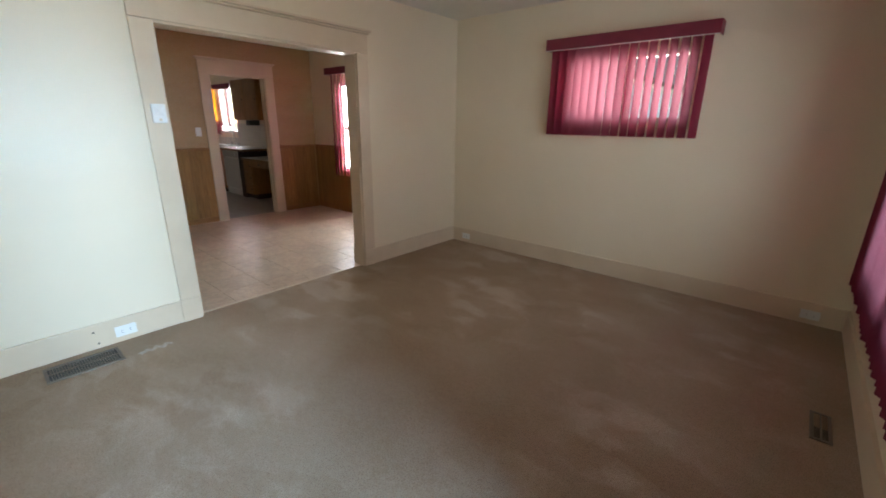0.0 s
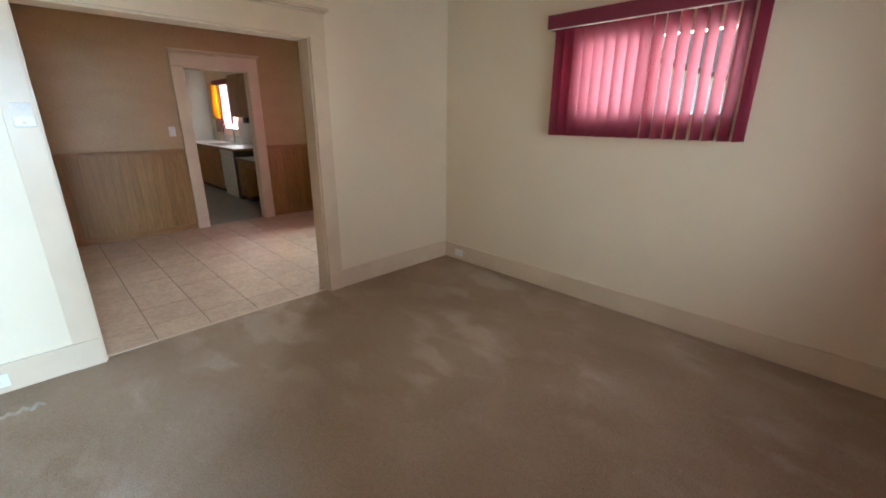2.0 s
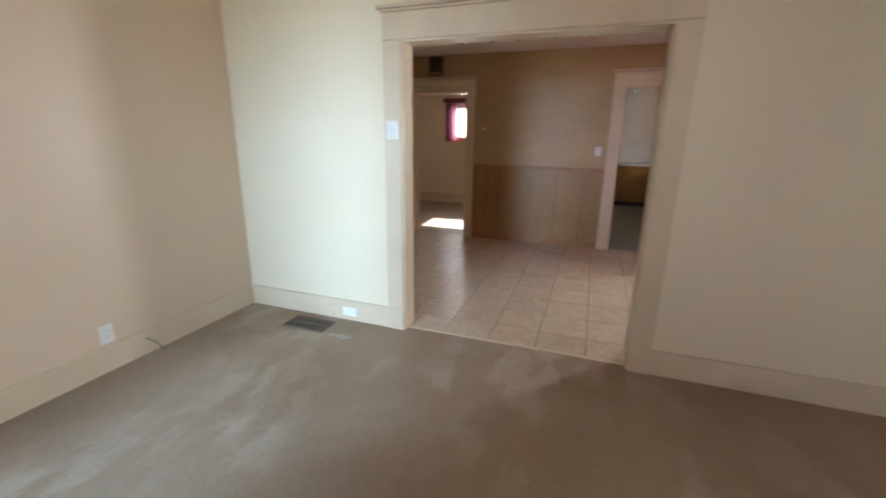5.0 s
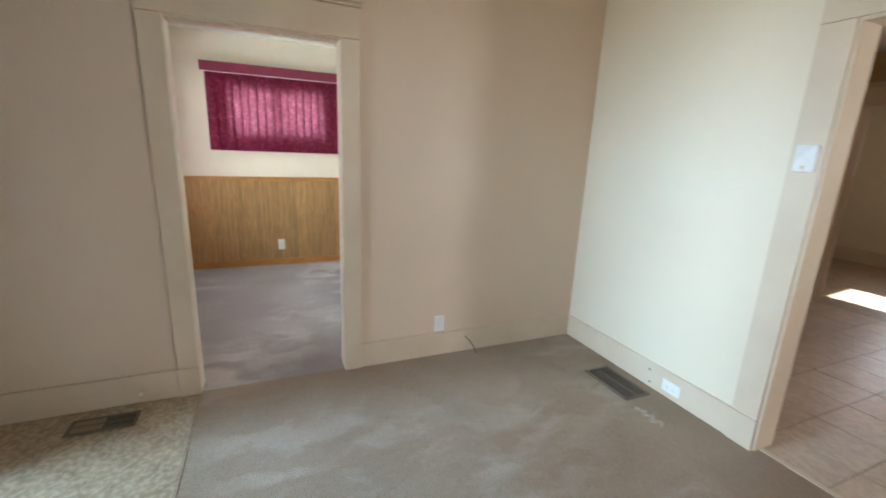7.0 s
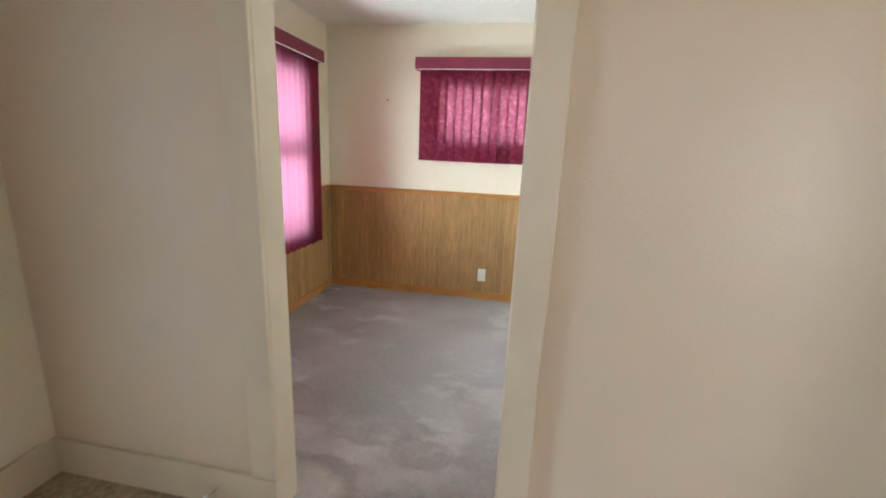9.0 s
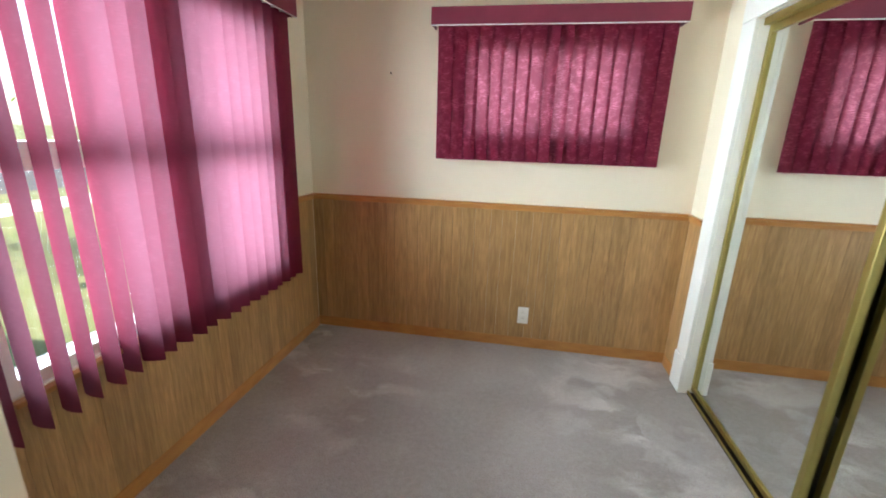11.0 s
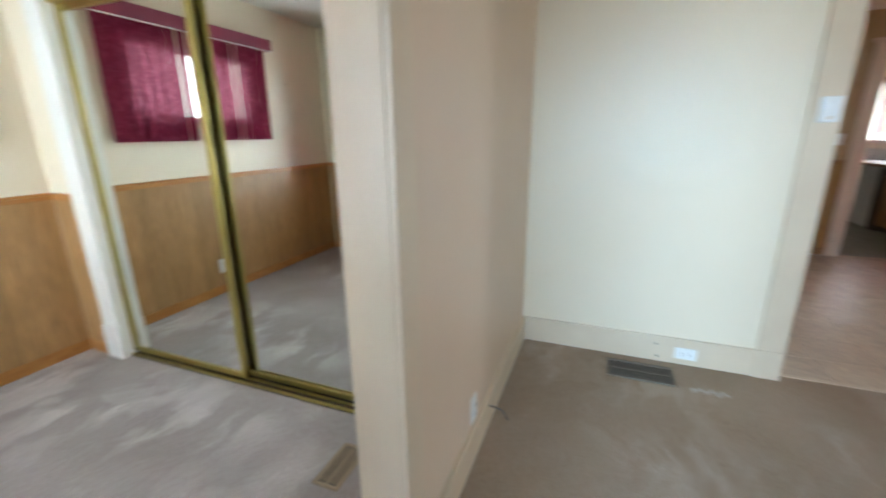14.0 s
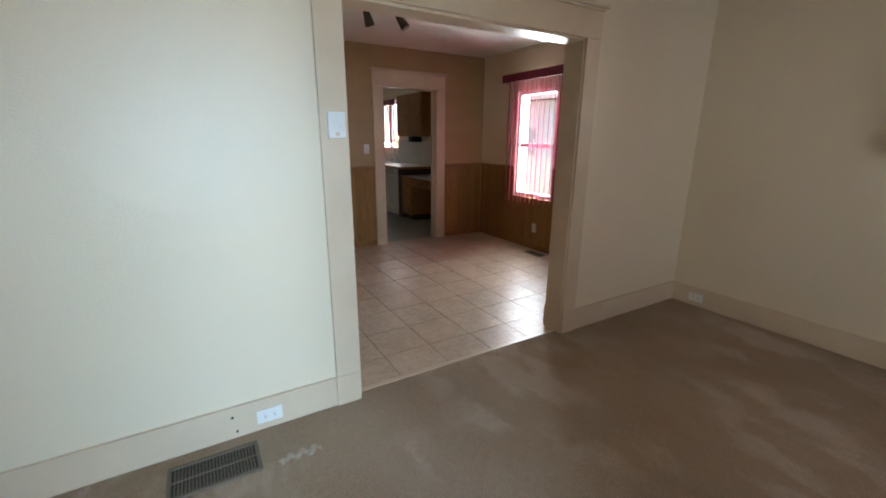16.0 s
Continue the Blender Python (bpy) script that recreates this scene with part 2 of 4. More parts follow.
def fabric(name, face, through_colour, amount, mottle=0.0):
    """Woven blind cloth: part of the light passes through, varied by noise for weave slubs and leaf-dappled light."""
    m = bpy.data.materials.new(name)
    m.use_nodes = True
    n, l = m.node_tree.nodes, m.node_tree.links
    n.remove(n["Principled BSDF"])
    d, tr, mx = n.new("ShaderNodeBsdfDiffuse"), n.new("ShaderNodeBsdfTranslucent"), n.new("ShaderNodeMixShader")
    co, info, add = n.new("ShaderNodeTexCoord"), n.new("ShaderNodeObjectInfo"), n.new("ShaderNodeVectorMath")
    off = n.new("ShaderNodeVectorMath")
    off.operation = "SCALE"
    off.inputs[0].default_value = (3, 5, 11)
    l.new(info.outputs["Random"], off.inputs["Scale"])
    l.new(co.outputs["Object"], add.inputs[0]), l.new(off.outputs[0], add.inputs[1])
    total = None
    for size, stretch, lo, hi in ((26, (1, 1, 1.0), 0.42, 0.66), (95, (0.45, 1, 2.2), 0.40, 0.66)):
        mp, no, rp = n.new("ShaderNodeMapping"), n.new("ShaderNodeTexNoise"), n.new("ShaderNodeMapRange")
        mp.inputs["Scale"].default_value = stretch
        no.inputs["Scale"].default_value, no.inputs["Detail"].default_value = size, 3
        l.new(add.outputs[0], mp.inputs["Vector"]), l.new(mp.outputs[0], no.inputs["Vector"])
        rp.inputs["From Min"].default_value, rp.inputs["From Max"].default_value = lo, hi
        l.new(no.outputs["Fac"], rp.inputs["Value"])
        if total is None:
            total = rp.outputs[0]
        else:
            mu = n.new("ShaderNodeMath")
            mu.operation = "MULTIPLY"
            l.new(total, mu.inputs[0]), l.new(rp.outputs[0], mu.inputs[1])
            total = mu.outputs[0]
    sc = n.new("ShaderNodeMapRange")
    sc.inputs["To Min"].default_value, sc.inputs["To Max"].default_value = 1 - mottle, 1 + mottle
    l.new(total, sc.inputs["Value"])
    tint = n.new("ShaderNodeVectorMath")
    tint.operation, tint.inputs[0].default_value = "SCALE", through_colour
    l.new(sc.outputs[0], tint.inputs["Scale"]), l.new(tint.outputs[0], tr.inputs["Color"])
    d.inputs["Color"].default_value, mx.inputs[0].default_value = (*face, 1), amount
    l.new(d.outputs[0], mx.inputs[1]), l.new(tr.outputs[0], mx.inputs[2])
    l.new(mx.outputs[0], n["Material Output"].inputs[0])
    return m


SLAT = fabric("burgundy_blind_cloth", (0.17, 0.016, 0.038), (0.56, 0.22, 0.31), 0.24, 0.08)
# strong mottling paints dappled foliage light into the open weave
DAPPLE = fabric("dappled_open_weave_cloth", (0.17, 0.016, 0.038), (0.50, 0.17, 0.25), 0.30, 0.55)
ORANGE = fabric("orange_curtain_cloth", (0.60, 0.28, 0.04), (0.85, 0.45, 0.06), 0.6, 0.1)

# ---- building helpers ----
def box(bm, x0, x1, y0, y1, z0, z1):
    v = [bm.verts.new((x, y, z)) for x in (x0, x1) for y in (y0, y1) for z in (z0, z1)]
    for f in ((0, 1, 3, 2), (4, 6, 7, 5), (0, 4, 5, 1), (2, 3, 7, 6), (0, 2, 6, 4), (1, 5, 7, 3)):
        bm.faces.new([v[i] for i in f])
    return bm


def cyl(bm, p0, p1, r0, r1=None, seg=16):
    p0, p1 = Vector(p0), Vector(p1)
    r1 = r0 if r1 is None else r1
    q = (p1 - p0).to_track_quat("Z", "Y")
    rings = []
    for p, r in ((p0, r0), (p1, r1)):
        rings.append([bm.verts.new(p + q @ Vector((r * math.cos(a * math.tau / seg), r * math.sin(a * math.tau / seg), 0))) for a in range(seg)])
    for i in range(seg):
        bm.faces.new((rings[0][i], rings[0][(i + 1) % seg], rings[1][(i + 1) % seg], rings[1][i]))
    bm.faces.new(rings[0][::-1]), bm.faces.new(rings[1])
    return bm


def finish(bm, bevel=0.0, smooth=False):
    if bevel:
        bmesh.ops.bevel(bm, geom=bm.edges[:], offset=bevel, segments=2, profile=0.6, affect="EDGES")
    bmesh.ops.recalc_face_normals(bm, faces=bm.faces[:])
    if smooth:
        for f in bm.faces:
            f.smooth = True
    return bm


def to_mesh(name, bm, *mats):
    me = bpy.data.meshes.new(name)
    bm.to_mesh(me)
    bm.free()
    for m in mats:
        me.materials.append(m)
    return me


def part(name, bm, material, parent=None, label=""):
    ob = new(name, to_mesh(name, bm, material))
    if parent is not None:
        ob.parent = parent
        ob.matrix_parent_inverse = parent.matrix_basis.inverted()
    return tagged(ob, label)


def bx(name, dims, material, parent=None, label="", bevel=0.003):
    return part(name, finish(box(bmesh.new(), *dims), bevel), material, parent, label)


def thing(name, at, label, category, group="", kind=""):
    e = new(name)
    e.empty_display_size = 0.05
    e.matrix_basis = Matrix.Translation(at)
    return tagged(e, label, category, group, kind)


def piece(name, mesh, at, parent):
    ob = new(name, mesh)
    ob.location = at
    ob.parent = parent
    ob.matrix_parent_inverse = parent.matrix_basis.inverted()
    return ob


def wall(name, axis, p0, p1, a0, a1, z0, z1, holes, neg, pos, edge, label):
    """A wall with thickness p0..p1 along its normal axis and holes cut right through."""
    cuts_a = sorted({a0, a1, *(v for h in holes for v in h[:2])})
    cuts_z = sorted({z0, z1, *(v for h in holes for v in h[2:])})
    solid = {}
    for i in range(len(cuts_a) - 1):
        for j in range(len(cuts_z) - 1):
            ca, cz = (cuts_a[i] + cuts_a[i + 1]) / 2, (cuts_z[j] + cuts_z[j + 1]) / 2
            solid[i, j] = not any(h[0] < ca < h[1] and h[2] < cz < h[3] for h in holes)
    bm, cache = bmesh.new(), {}

    def vert(p, a, z):
        key = (p, a, z)
        if key not in cache:
            cache[key] = bm.verts.new((p, a, z) if axis == "x" else (a, p, z))
        return cache[key]

    def face(pts, index):
        f = bm.faces.new([vert(*q) for q in pts])
        f.material_index = index

    for (i, j), full in solid.items():
        if not full:
            continue
        a, b, c, d = cuts_a[i], cuts_a[i + 1], cuts_z[j], cuts_z[j + 1]
        face(((p0, a, c), (p0, b, c), (p0, b, d), (p0, a, d)), 0)
        face(((p1, a, c), (p1, b, c), (p1, b, d), (p1, a, d)), 1)
        if not solid.get((i - 1, j)):
            face(((p0, a, c), (p1, a, c), (p1, a, d), (p0, a, d)), 2)
        if not solid.get((i + 1, j)):
            face(((p0, b, c), (p1, b, c), (p1, b, d), (p0, b, d)), 2)
        if not solid.get((i, j - 1)):
            face(((p0, a, c), (p1, a, c), (p1, b, c), (p0, b, c)), 2)
        if not solid.get((i, j + 1)):
            face(((p0, a, d), (p1, a, d), (p1, b, d), (p0, b, d)), 2)
    bmesh.ops.recalc_face_normals(bm, faces=bm.faces[:])
    ob = new(name, to_mesh(name, bm, neg, pos, edge))
    return tagged(ob, label, "wall", kind="structure")


# ---- the large structure ----
H = 2.51
W0, W1, E0, E1 = -3.00, -2.86, 0.84, 1.04
S0, S1, N0, N1 = -0.445, -0.335, 4.12, 4.32
DX0, DX1, DN = -6.10, -5.975, 4.19
BS = -3.02
KW, R2W = -10.80, -9.00
OP = (1.12, 2.68, 2.01)
wall("wall_west", "x", W0, W1, -0.445, 4.32, 0, H, [(OP[0], OP[1], 0, OP[2])], PAPER, CREAM, TRIM, "pale cream painted wall with wide cased opening")
wall("wall_north", "y", N0, N1, W1, E1, 0, H, [(-1.50, -0.45, 1.44, 2.02)], CREAM, SIDING, WHITE, "cream painted wall with a small high window")
wall("wall_east", "x", E0, E1, S0, N0, 0, H, [(0.15, 1.05, 0, 2.03), (1.60, 3.50, 0.62, 2.02)], CREAM, SIDING, WHITE, "cream front wall with entry doorway and window")
wall("wall_south", "y", S0, S1, W1, E0, 0, H, [(-1.042, -0.216, 0, 2.0)], CREAM, TAN, TRIM, "tan wall with a cased doorway")
wall("wall_dining_west", "x", DX0, DX1, -1.6, 4.39, 0, H, [(-0.15, 0.63, 0, 2.01), (2.62, 3.40, 0, 2.03)], CREAM, PAPER, TRIM, "tan papered wall with two cased doorways")
wall("wall_dining_north", "y", DN, 4.39, DX1, W0, 0, H, [(-5.22, -4.52, 0.67, 1.98)], CREAM, SIDING, WHITE, "beige wall with a tall window over panelling")
wall("wall_dining_south", "y", -0.78, -0.60, DX1, W0, 0, H, [], PAPER, PAPER, TRIM, "tan papered wall")
wall("wall_kitchen_north", "y", 4.27, 4.45, KW, DX0, 0, H, [(-9.95, -9.05, 1.15, 2.12)], CREAM, SIDING, WHITE, "pale kitchen wall with a window over the sink")
wall("wall_kitchen_west", "x", KW - 0.18, KW, 1.35, 4.45, 0, H, [], SIDING, WHITE, WHITE, "white kitchen wall")
wall("wall_kitchen_south", "y", 1.35, 1.50, KW, DX0, 0, H, [], CREAM, CREAM, TRIM, "pale partition wall")
wall("wall_back_room_west", "x", R2W - 0.18, R2W, -1.6, 1.35, 0, H, [(-0.60, 0.30, 1.38, 2.04)], SIDING, CREAM, WHITE, "cream back room wall with a small window")
wall("wall_back_room_south", "y", -1.78, -1.60, R2W - 0.18, DX1, 0, H, [], SIDING, CREAM, WHITE, "cream back room wall")
wall("wall_bedroom_south", "y", BS - 0.2, BS, -2.6, E1, 0, H, [(-1.30, -0.26, 1.47, 2.02)], SIDING, CREAM, WHITE, "cream bedroom wall with a high window")
wall("wall_bedroom_east", "x", E0, E1, BS, S0, 0, H, [(-2.50, -1.05, 0.66, 2.02)], CREAM, SIDING, WHITE, "cream bedroom wall with a broad window")
wall("wall_bedroom_west", "x", -1.85, -1.72, BS, S0, 0, H, [(-2.655, -0.80, 0, 2.07)], CREAM, CREAM, WHITE, "cream wall around the mirrored closet")
wall("wall_closet_back", "x", -2.6, -2.45, BS, S0, 0, H, [], CREAM, CREAM, CREAM, "plain closet back wall")


def slab(name, dims, material, label, category):
    return tagged(bx(name, dims, material, bevel=0.0), label, category, kind="structure")


slab("ceiling_living", (W1, E0, S1, N0, H, H + 0.2), CEIL, "off-white painted ceiling", "ceiling")
slab("ceiling_bedroom", (-2.45, E0, BS, S0, H, H + 0.2), CEIL, "off-white bedroom ceiling", "ceiling")
slab("ceiling_dining", (DX1, W0, -0.60, DN, 2.49, H + 0.2), CEIL, "pale textured dining ceiling", "ceiling")
slab("ceiling_kitchen", (KW, DX0, 1.5, 4.27, 2.42, H + 0.2), CEIL, "pale kitchen ceiling", "ceiling")
slab("ceiling_back_room", (R2W, DX0, -1.6, 1.35, 2.45, H + 0.2), CEIL, "pale back room ceiling", "ceiling")
# roof slabs out of view, added to keep sunlight out from above
slab("roof_front", (DX1, E1 + 0.4, BS - 0.5, 4.8, H + 0.21, H + 0.45), ROOF, "unseen low grey roof that blocks the sun over the house", "roof")
slab("roof_kitchen", (KW - 0.2, DX1, 1.35, 4.8, H + 0.21, H + 0.45), ROOF, "unseen low grey roof that blocks the sun over the kitchen", "roof")
slab("roof_back_room", (R2W - 0.2, DX1, -1.8, 1.35, H + 0.21, H + 0.45), ROOF, "unseen low grey roof that blocks the sun over the back room", "roof")

slab("floor", (KW, E1, BS - 0.1, 4.4, -0.20, -0.03), CONCRETE, "sub-floor under the whole house", "floor")
slab("carpet_living_north", (-2.90, E0, 1.10, N0, -0.03, 0.0), CARPET, "worn taupe carpet with vacuum marks", "carpet")
slab("carpet_living_south", (-2.90, -0.22, S1, 1.10, -0.03, 0.0), CARPET, "worn taupe carpet with vacuum marks", "carpet")
slab("floor_entry", (-0.216, E0, S1, 1.096, -0.03, -0.003), ENTRY, "tan marbled vinyl entry floor", "floor")
slab("carpet_bedroom", (-1.80, E0, BS, S1, -0.03, 0.0), SKYCARPET, "taupe carpet tinted mauve-grey by painted sky light, with vacuum marks", "carpet")
slab("floor_kitchen", (KW, DX1 - 0.06, 1.5, 4.27, -0.03, -0.002), VINYL, "grey patterned vinyl kitchen floor", "floor")
slab("floor_back_room", (R2W, DX1 - 0.06, -1.6, 1.35, -0.03, -0.002), ENTRY, "brown back room floor", "floor")
tagged(bx("trim", (-0.223, -0.207, S1, 1.1, -0.01, 0.003), CARPET, bevel=0.002), "bound carpet edge along the entry floor", "trim", kind="structure")
tagged(bx("trim", (-2.925, -2.895, OP[0], OP[1], -0.01, 0.004), TRIM, bevel=0.002), "pale strip between carpet and tile", "trim", kind="structure")


def board(name, axis, face, way, a0, a1, z0, z1, thick, material, label):
    """A flat trim board on a wall face; way is the side on which it stands proud."""
    p0, p1 = sorted((face, face + way * thick))
    d = (p0, p1, a0, a1, z0, z1) if axis == "x" else (a0, a1, p0, p1, z0, z1)
    return tagged(bx(name, d, material, bevel=0.004), label, name, kind="structure")


BB = "tall ivory painted baseboard"
for a0, a1 in ((S1, 0.993), (2.805, N0)):
    board("baseboard", "x", W1, 1, a0, a1, 0, 0.165, 0.02, TRIM, BB)
board("baseboard", "y", N0, -1, W1 + 0.02, E0, 0, 0.165, 0.02, TRIM, BB)
board("baseboard", "x", E0, -1, S1, 0.03, 0, 0.165, 0.02, TRIM, BB)
board("baseboard", "x", E0, -1, 1.17, N0 - 0.02, 0, 0.165, 0.02, TRIM, BB)
board("baseboard", "y", S1, 1, -0.110, E0 - 0.02, 0, 0.165, 0.02, TRIM, BB)
board("baseboard", "y", S1, 1, W1 + 0.02, -1.150, 0, 0.165, 0.02, TRIM, BB)
board("baseboard", "x", R2W, 1, -1.6, 1.35, 0, 0.2, 0.02, TRIM, BB)


def casing(name, axis, face, way, a0, a1, top, w, material, label, cap=True, plinth=0.17):
    """Door casing: two legs with plinth blocks, a head board and a moulded cap."""
    t = 0.022
    at = (face, (a0 + a1) / 2, 0) if axis == "x" else ((a0 + a1) / 2, face, 0)
    e = thing(name, at, label, "door casing", kind="structure")

    def strip(nm, b0, b1, z0, z1, thick, bev=0.003):
        p0, p1 = sorted((face, face + way * thick))
        d = (p0, p1, b0, b1, z0, z1) if axis == "x" else (b0, b1, p0, p1, z0, z1)
        return bx(nm, d, material, e, bevel=bev)

    for b0, b1 in ((a0 - w, a0), (a1, a1 + w)):
        strip("leg", b0, b1, plinth, top, t)
        strip("plinth", b0 - 0.004, b1 + 0.002, 0, plinth, t + 0.006)
    strip("head", a0 - w, a1 + w, top + 0.002, top + 0.16, t + 0.003)
    if cap:
        strip("bead", a0 - w - 0.012, a1 + w + 0.012, top + 0.162, top + 0.176, t + 0.014, 0.005)
        strip("cap", a0 - w - 0.028, a1 + w + 0.028, top + 0.178, top + 0.198, t + 0.034, 0.006)
    return e


def jamb(axis, p0, p1, a0, a1, top, material, stop=True):
    """Lining boards of an opening, with door stops."""
    at = ((p0 + p1) / 2, (a0 + a1) / 2, 0) if axis == "x" else ((a0 + a1) / 2, (p0 + p1) / 2, 0)
    e = thing("door_jamb", at, "ivory painted lining of the opening", "door frame", kind="structure")

    def strip(nm, b0, b1, z0, z1, q0, q1):
        d = (q0, q1, b0, b1, z0, z1) if axis == "x" else (b0, b1, q0, q1, z0, z1)
        bx(nm, d, material, e, bevel=0.002)

    strip("side", a0 - 0.003, a0 + 0.012, 0, top, p0 - 0.004, p1 + 0.004)
    strip("side", a1 - 0.012, a1 + 0.003, 0, top, p0 - 0.004, p1 + 0.004)
    strip("top", a0 + 0.012, a1 - 0.012, top - 0.012, top + 0.003, p0 - 0.004, p1 + 0.004)
    if stop:
        m = p0 * 0.55 + p1 * 0.45
        strip("stop", a0 + 0.012, a0 + 0.024, 0, top - 0.012, m - 0.018, m + 0.018)
        strip("stop", a1 - 0.024, a1 - 0.012, 0, top - 0.012, m - 0.018, m + 0.018)


casing("casing_living", "x", W1, 1, OP[0], OP[1], OP[2], 0.125, TRIM, "wide ivory craftsman casing with moulded cap")
casing("casing_dining", "x", W0, -1, OP[0], OP[1], OP[2], 0.125, TRIM, "ivory casing with moulded cap")
jamb("x", W0, W1, OP[0], OP[1], OP[2], TRIM, False)
casing("casing_bedroom", "y", S1, 1, -1.042, -0.216, 2.0, 0.104, TRIM, "ivory bedroom door casing with plinth blocks")
casing("casing_bedroom_inner", "y", S0, -1, -1.043, -0.185, 2.0, 0.10, TRIM, "ivory bedroom door casing")
jamb("y", S0, S1, -1.051, -0.207, 2.003, TRIM, False)
casing("casing_back_room", "x", DX1, 1, -0.15, 0.63, 2.01, 0.12, TRIM, "ivory door casing with cap")
jamb("x", DX0, DX1, -0.15, 0.63, 2.01, TRIM)
casing("casing_kitchen", "x", DX1, 1, 2.62, 3.40, 2.03, 0.13, TRIM, "ivory kitchen door casing with cap")
jamb("x", DX0, DX1, 2.62, 3.40, 2.03, TRIM)
casing("casing_front_door", "x", E0, -1, 0.15, 1.05, 2.03, 0.12, TRIM, "ivory entry door casing")
jamb("x", E0, E1, 0.15, 1.05, 2.03, TRIM)
# closet surround
cc = thing("casing_closet", (-1.71, -2.72, 0), "white closet casing with plinth and cap", "door casing", kind="structure")
bx("leg", (-1.72, -1.698, -2.79, -2.655, 0.22, 2.07), WHITE, cc)
bx("plinth", (-1.72, -1.690, -2.795, -2.652, 0, 0.22), WHITE, cc)
bx("leg", (-1.72, -1.698, -0.80, -0.745, 0.22, 2.07), WHITE, cc)
bx("plinth", (-1.72, -1.690, -0.80, -0.742, 0, 0.22), WHITE, cc)
bx("head", (-1.72, -1.696, -2.79, -0.68, 2.072, 2.20), WHITE, cc)
bx("cap", (-1.72, -1.672, -2.81, -0.66, 2.202, 2.222), WHITE, cc)


# ---- windows ----
def window(name, axis, p0, p1, a0, a1, z0, z1, meet=None, mull=None, wide=0.025, rail=0.025, label="white sash window"):
    e = thing(name, ((p0 + p1) / 2, (a0 + a1) / 2, z0) if axis == "x" else ((a0 + a1) / 2, (p0 + p1) / 2, z0), label, "window", kind="structure")
    m = p0 + 0.055 if p0 > 0 else p1 - 0.055

    def strip(nm, b0, b1, c0, c1, q0, q1, material=WHITE, parent=None):
        d = (q0, q1, b0, b1, c0, c1) if axis == "x" else (b0, b1, q0, q1, c0, c1)
        return bx(nm, d, material, parent or e, bevel=0.002)

    w = 0.045
    strip("window_frame", a0, a0 + w, z0, z1, m - 0.04, m + 0.04)
    strip("window_frame", a1 - w, a1, z0, z1, m - 0.04, m + 0.04)
    strip("window_frame", a0 + w, a1 - w, z0, z0 + w, m - 0.04, m + 0.04)
    strip("window_frame", a0 + w, a1 - w, z1 - w, z1, m - 0.04, m + 0.04)
    zs, bs = [z0 + w], [a0 + w]
    if meet:
        strip("meeting_rail", a0 + w, a1 - w, meet - rail, meet + rail, m - 0.03, m + 0.03)
        panes_z = [(z0 + w, meet - rail), (meet + rail, z1 - w)]
    else:
        panes_z = [(z0 + w, z1 - w)]
    if mull:
        strip("mullion", mull - wide, mull + wide, z0 + w, z1 - w, m - 0.035, m + 0.035)
        panes_a = [(a0 + w, mull - wide), (mull + wide, a1 - w)]
    else:
        panes_a = [(a0 + w, a1 - w)]
    for c in panes_z:
        for b in panes_a:
            g = strip("pane", b[0], b[1], c[0], c[1], m - 0.003, m + 0.003, GLASS)
            g.visible_shadow = False
    return e


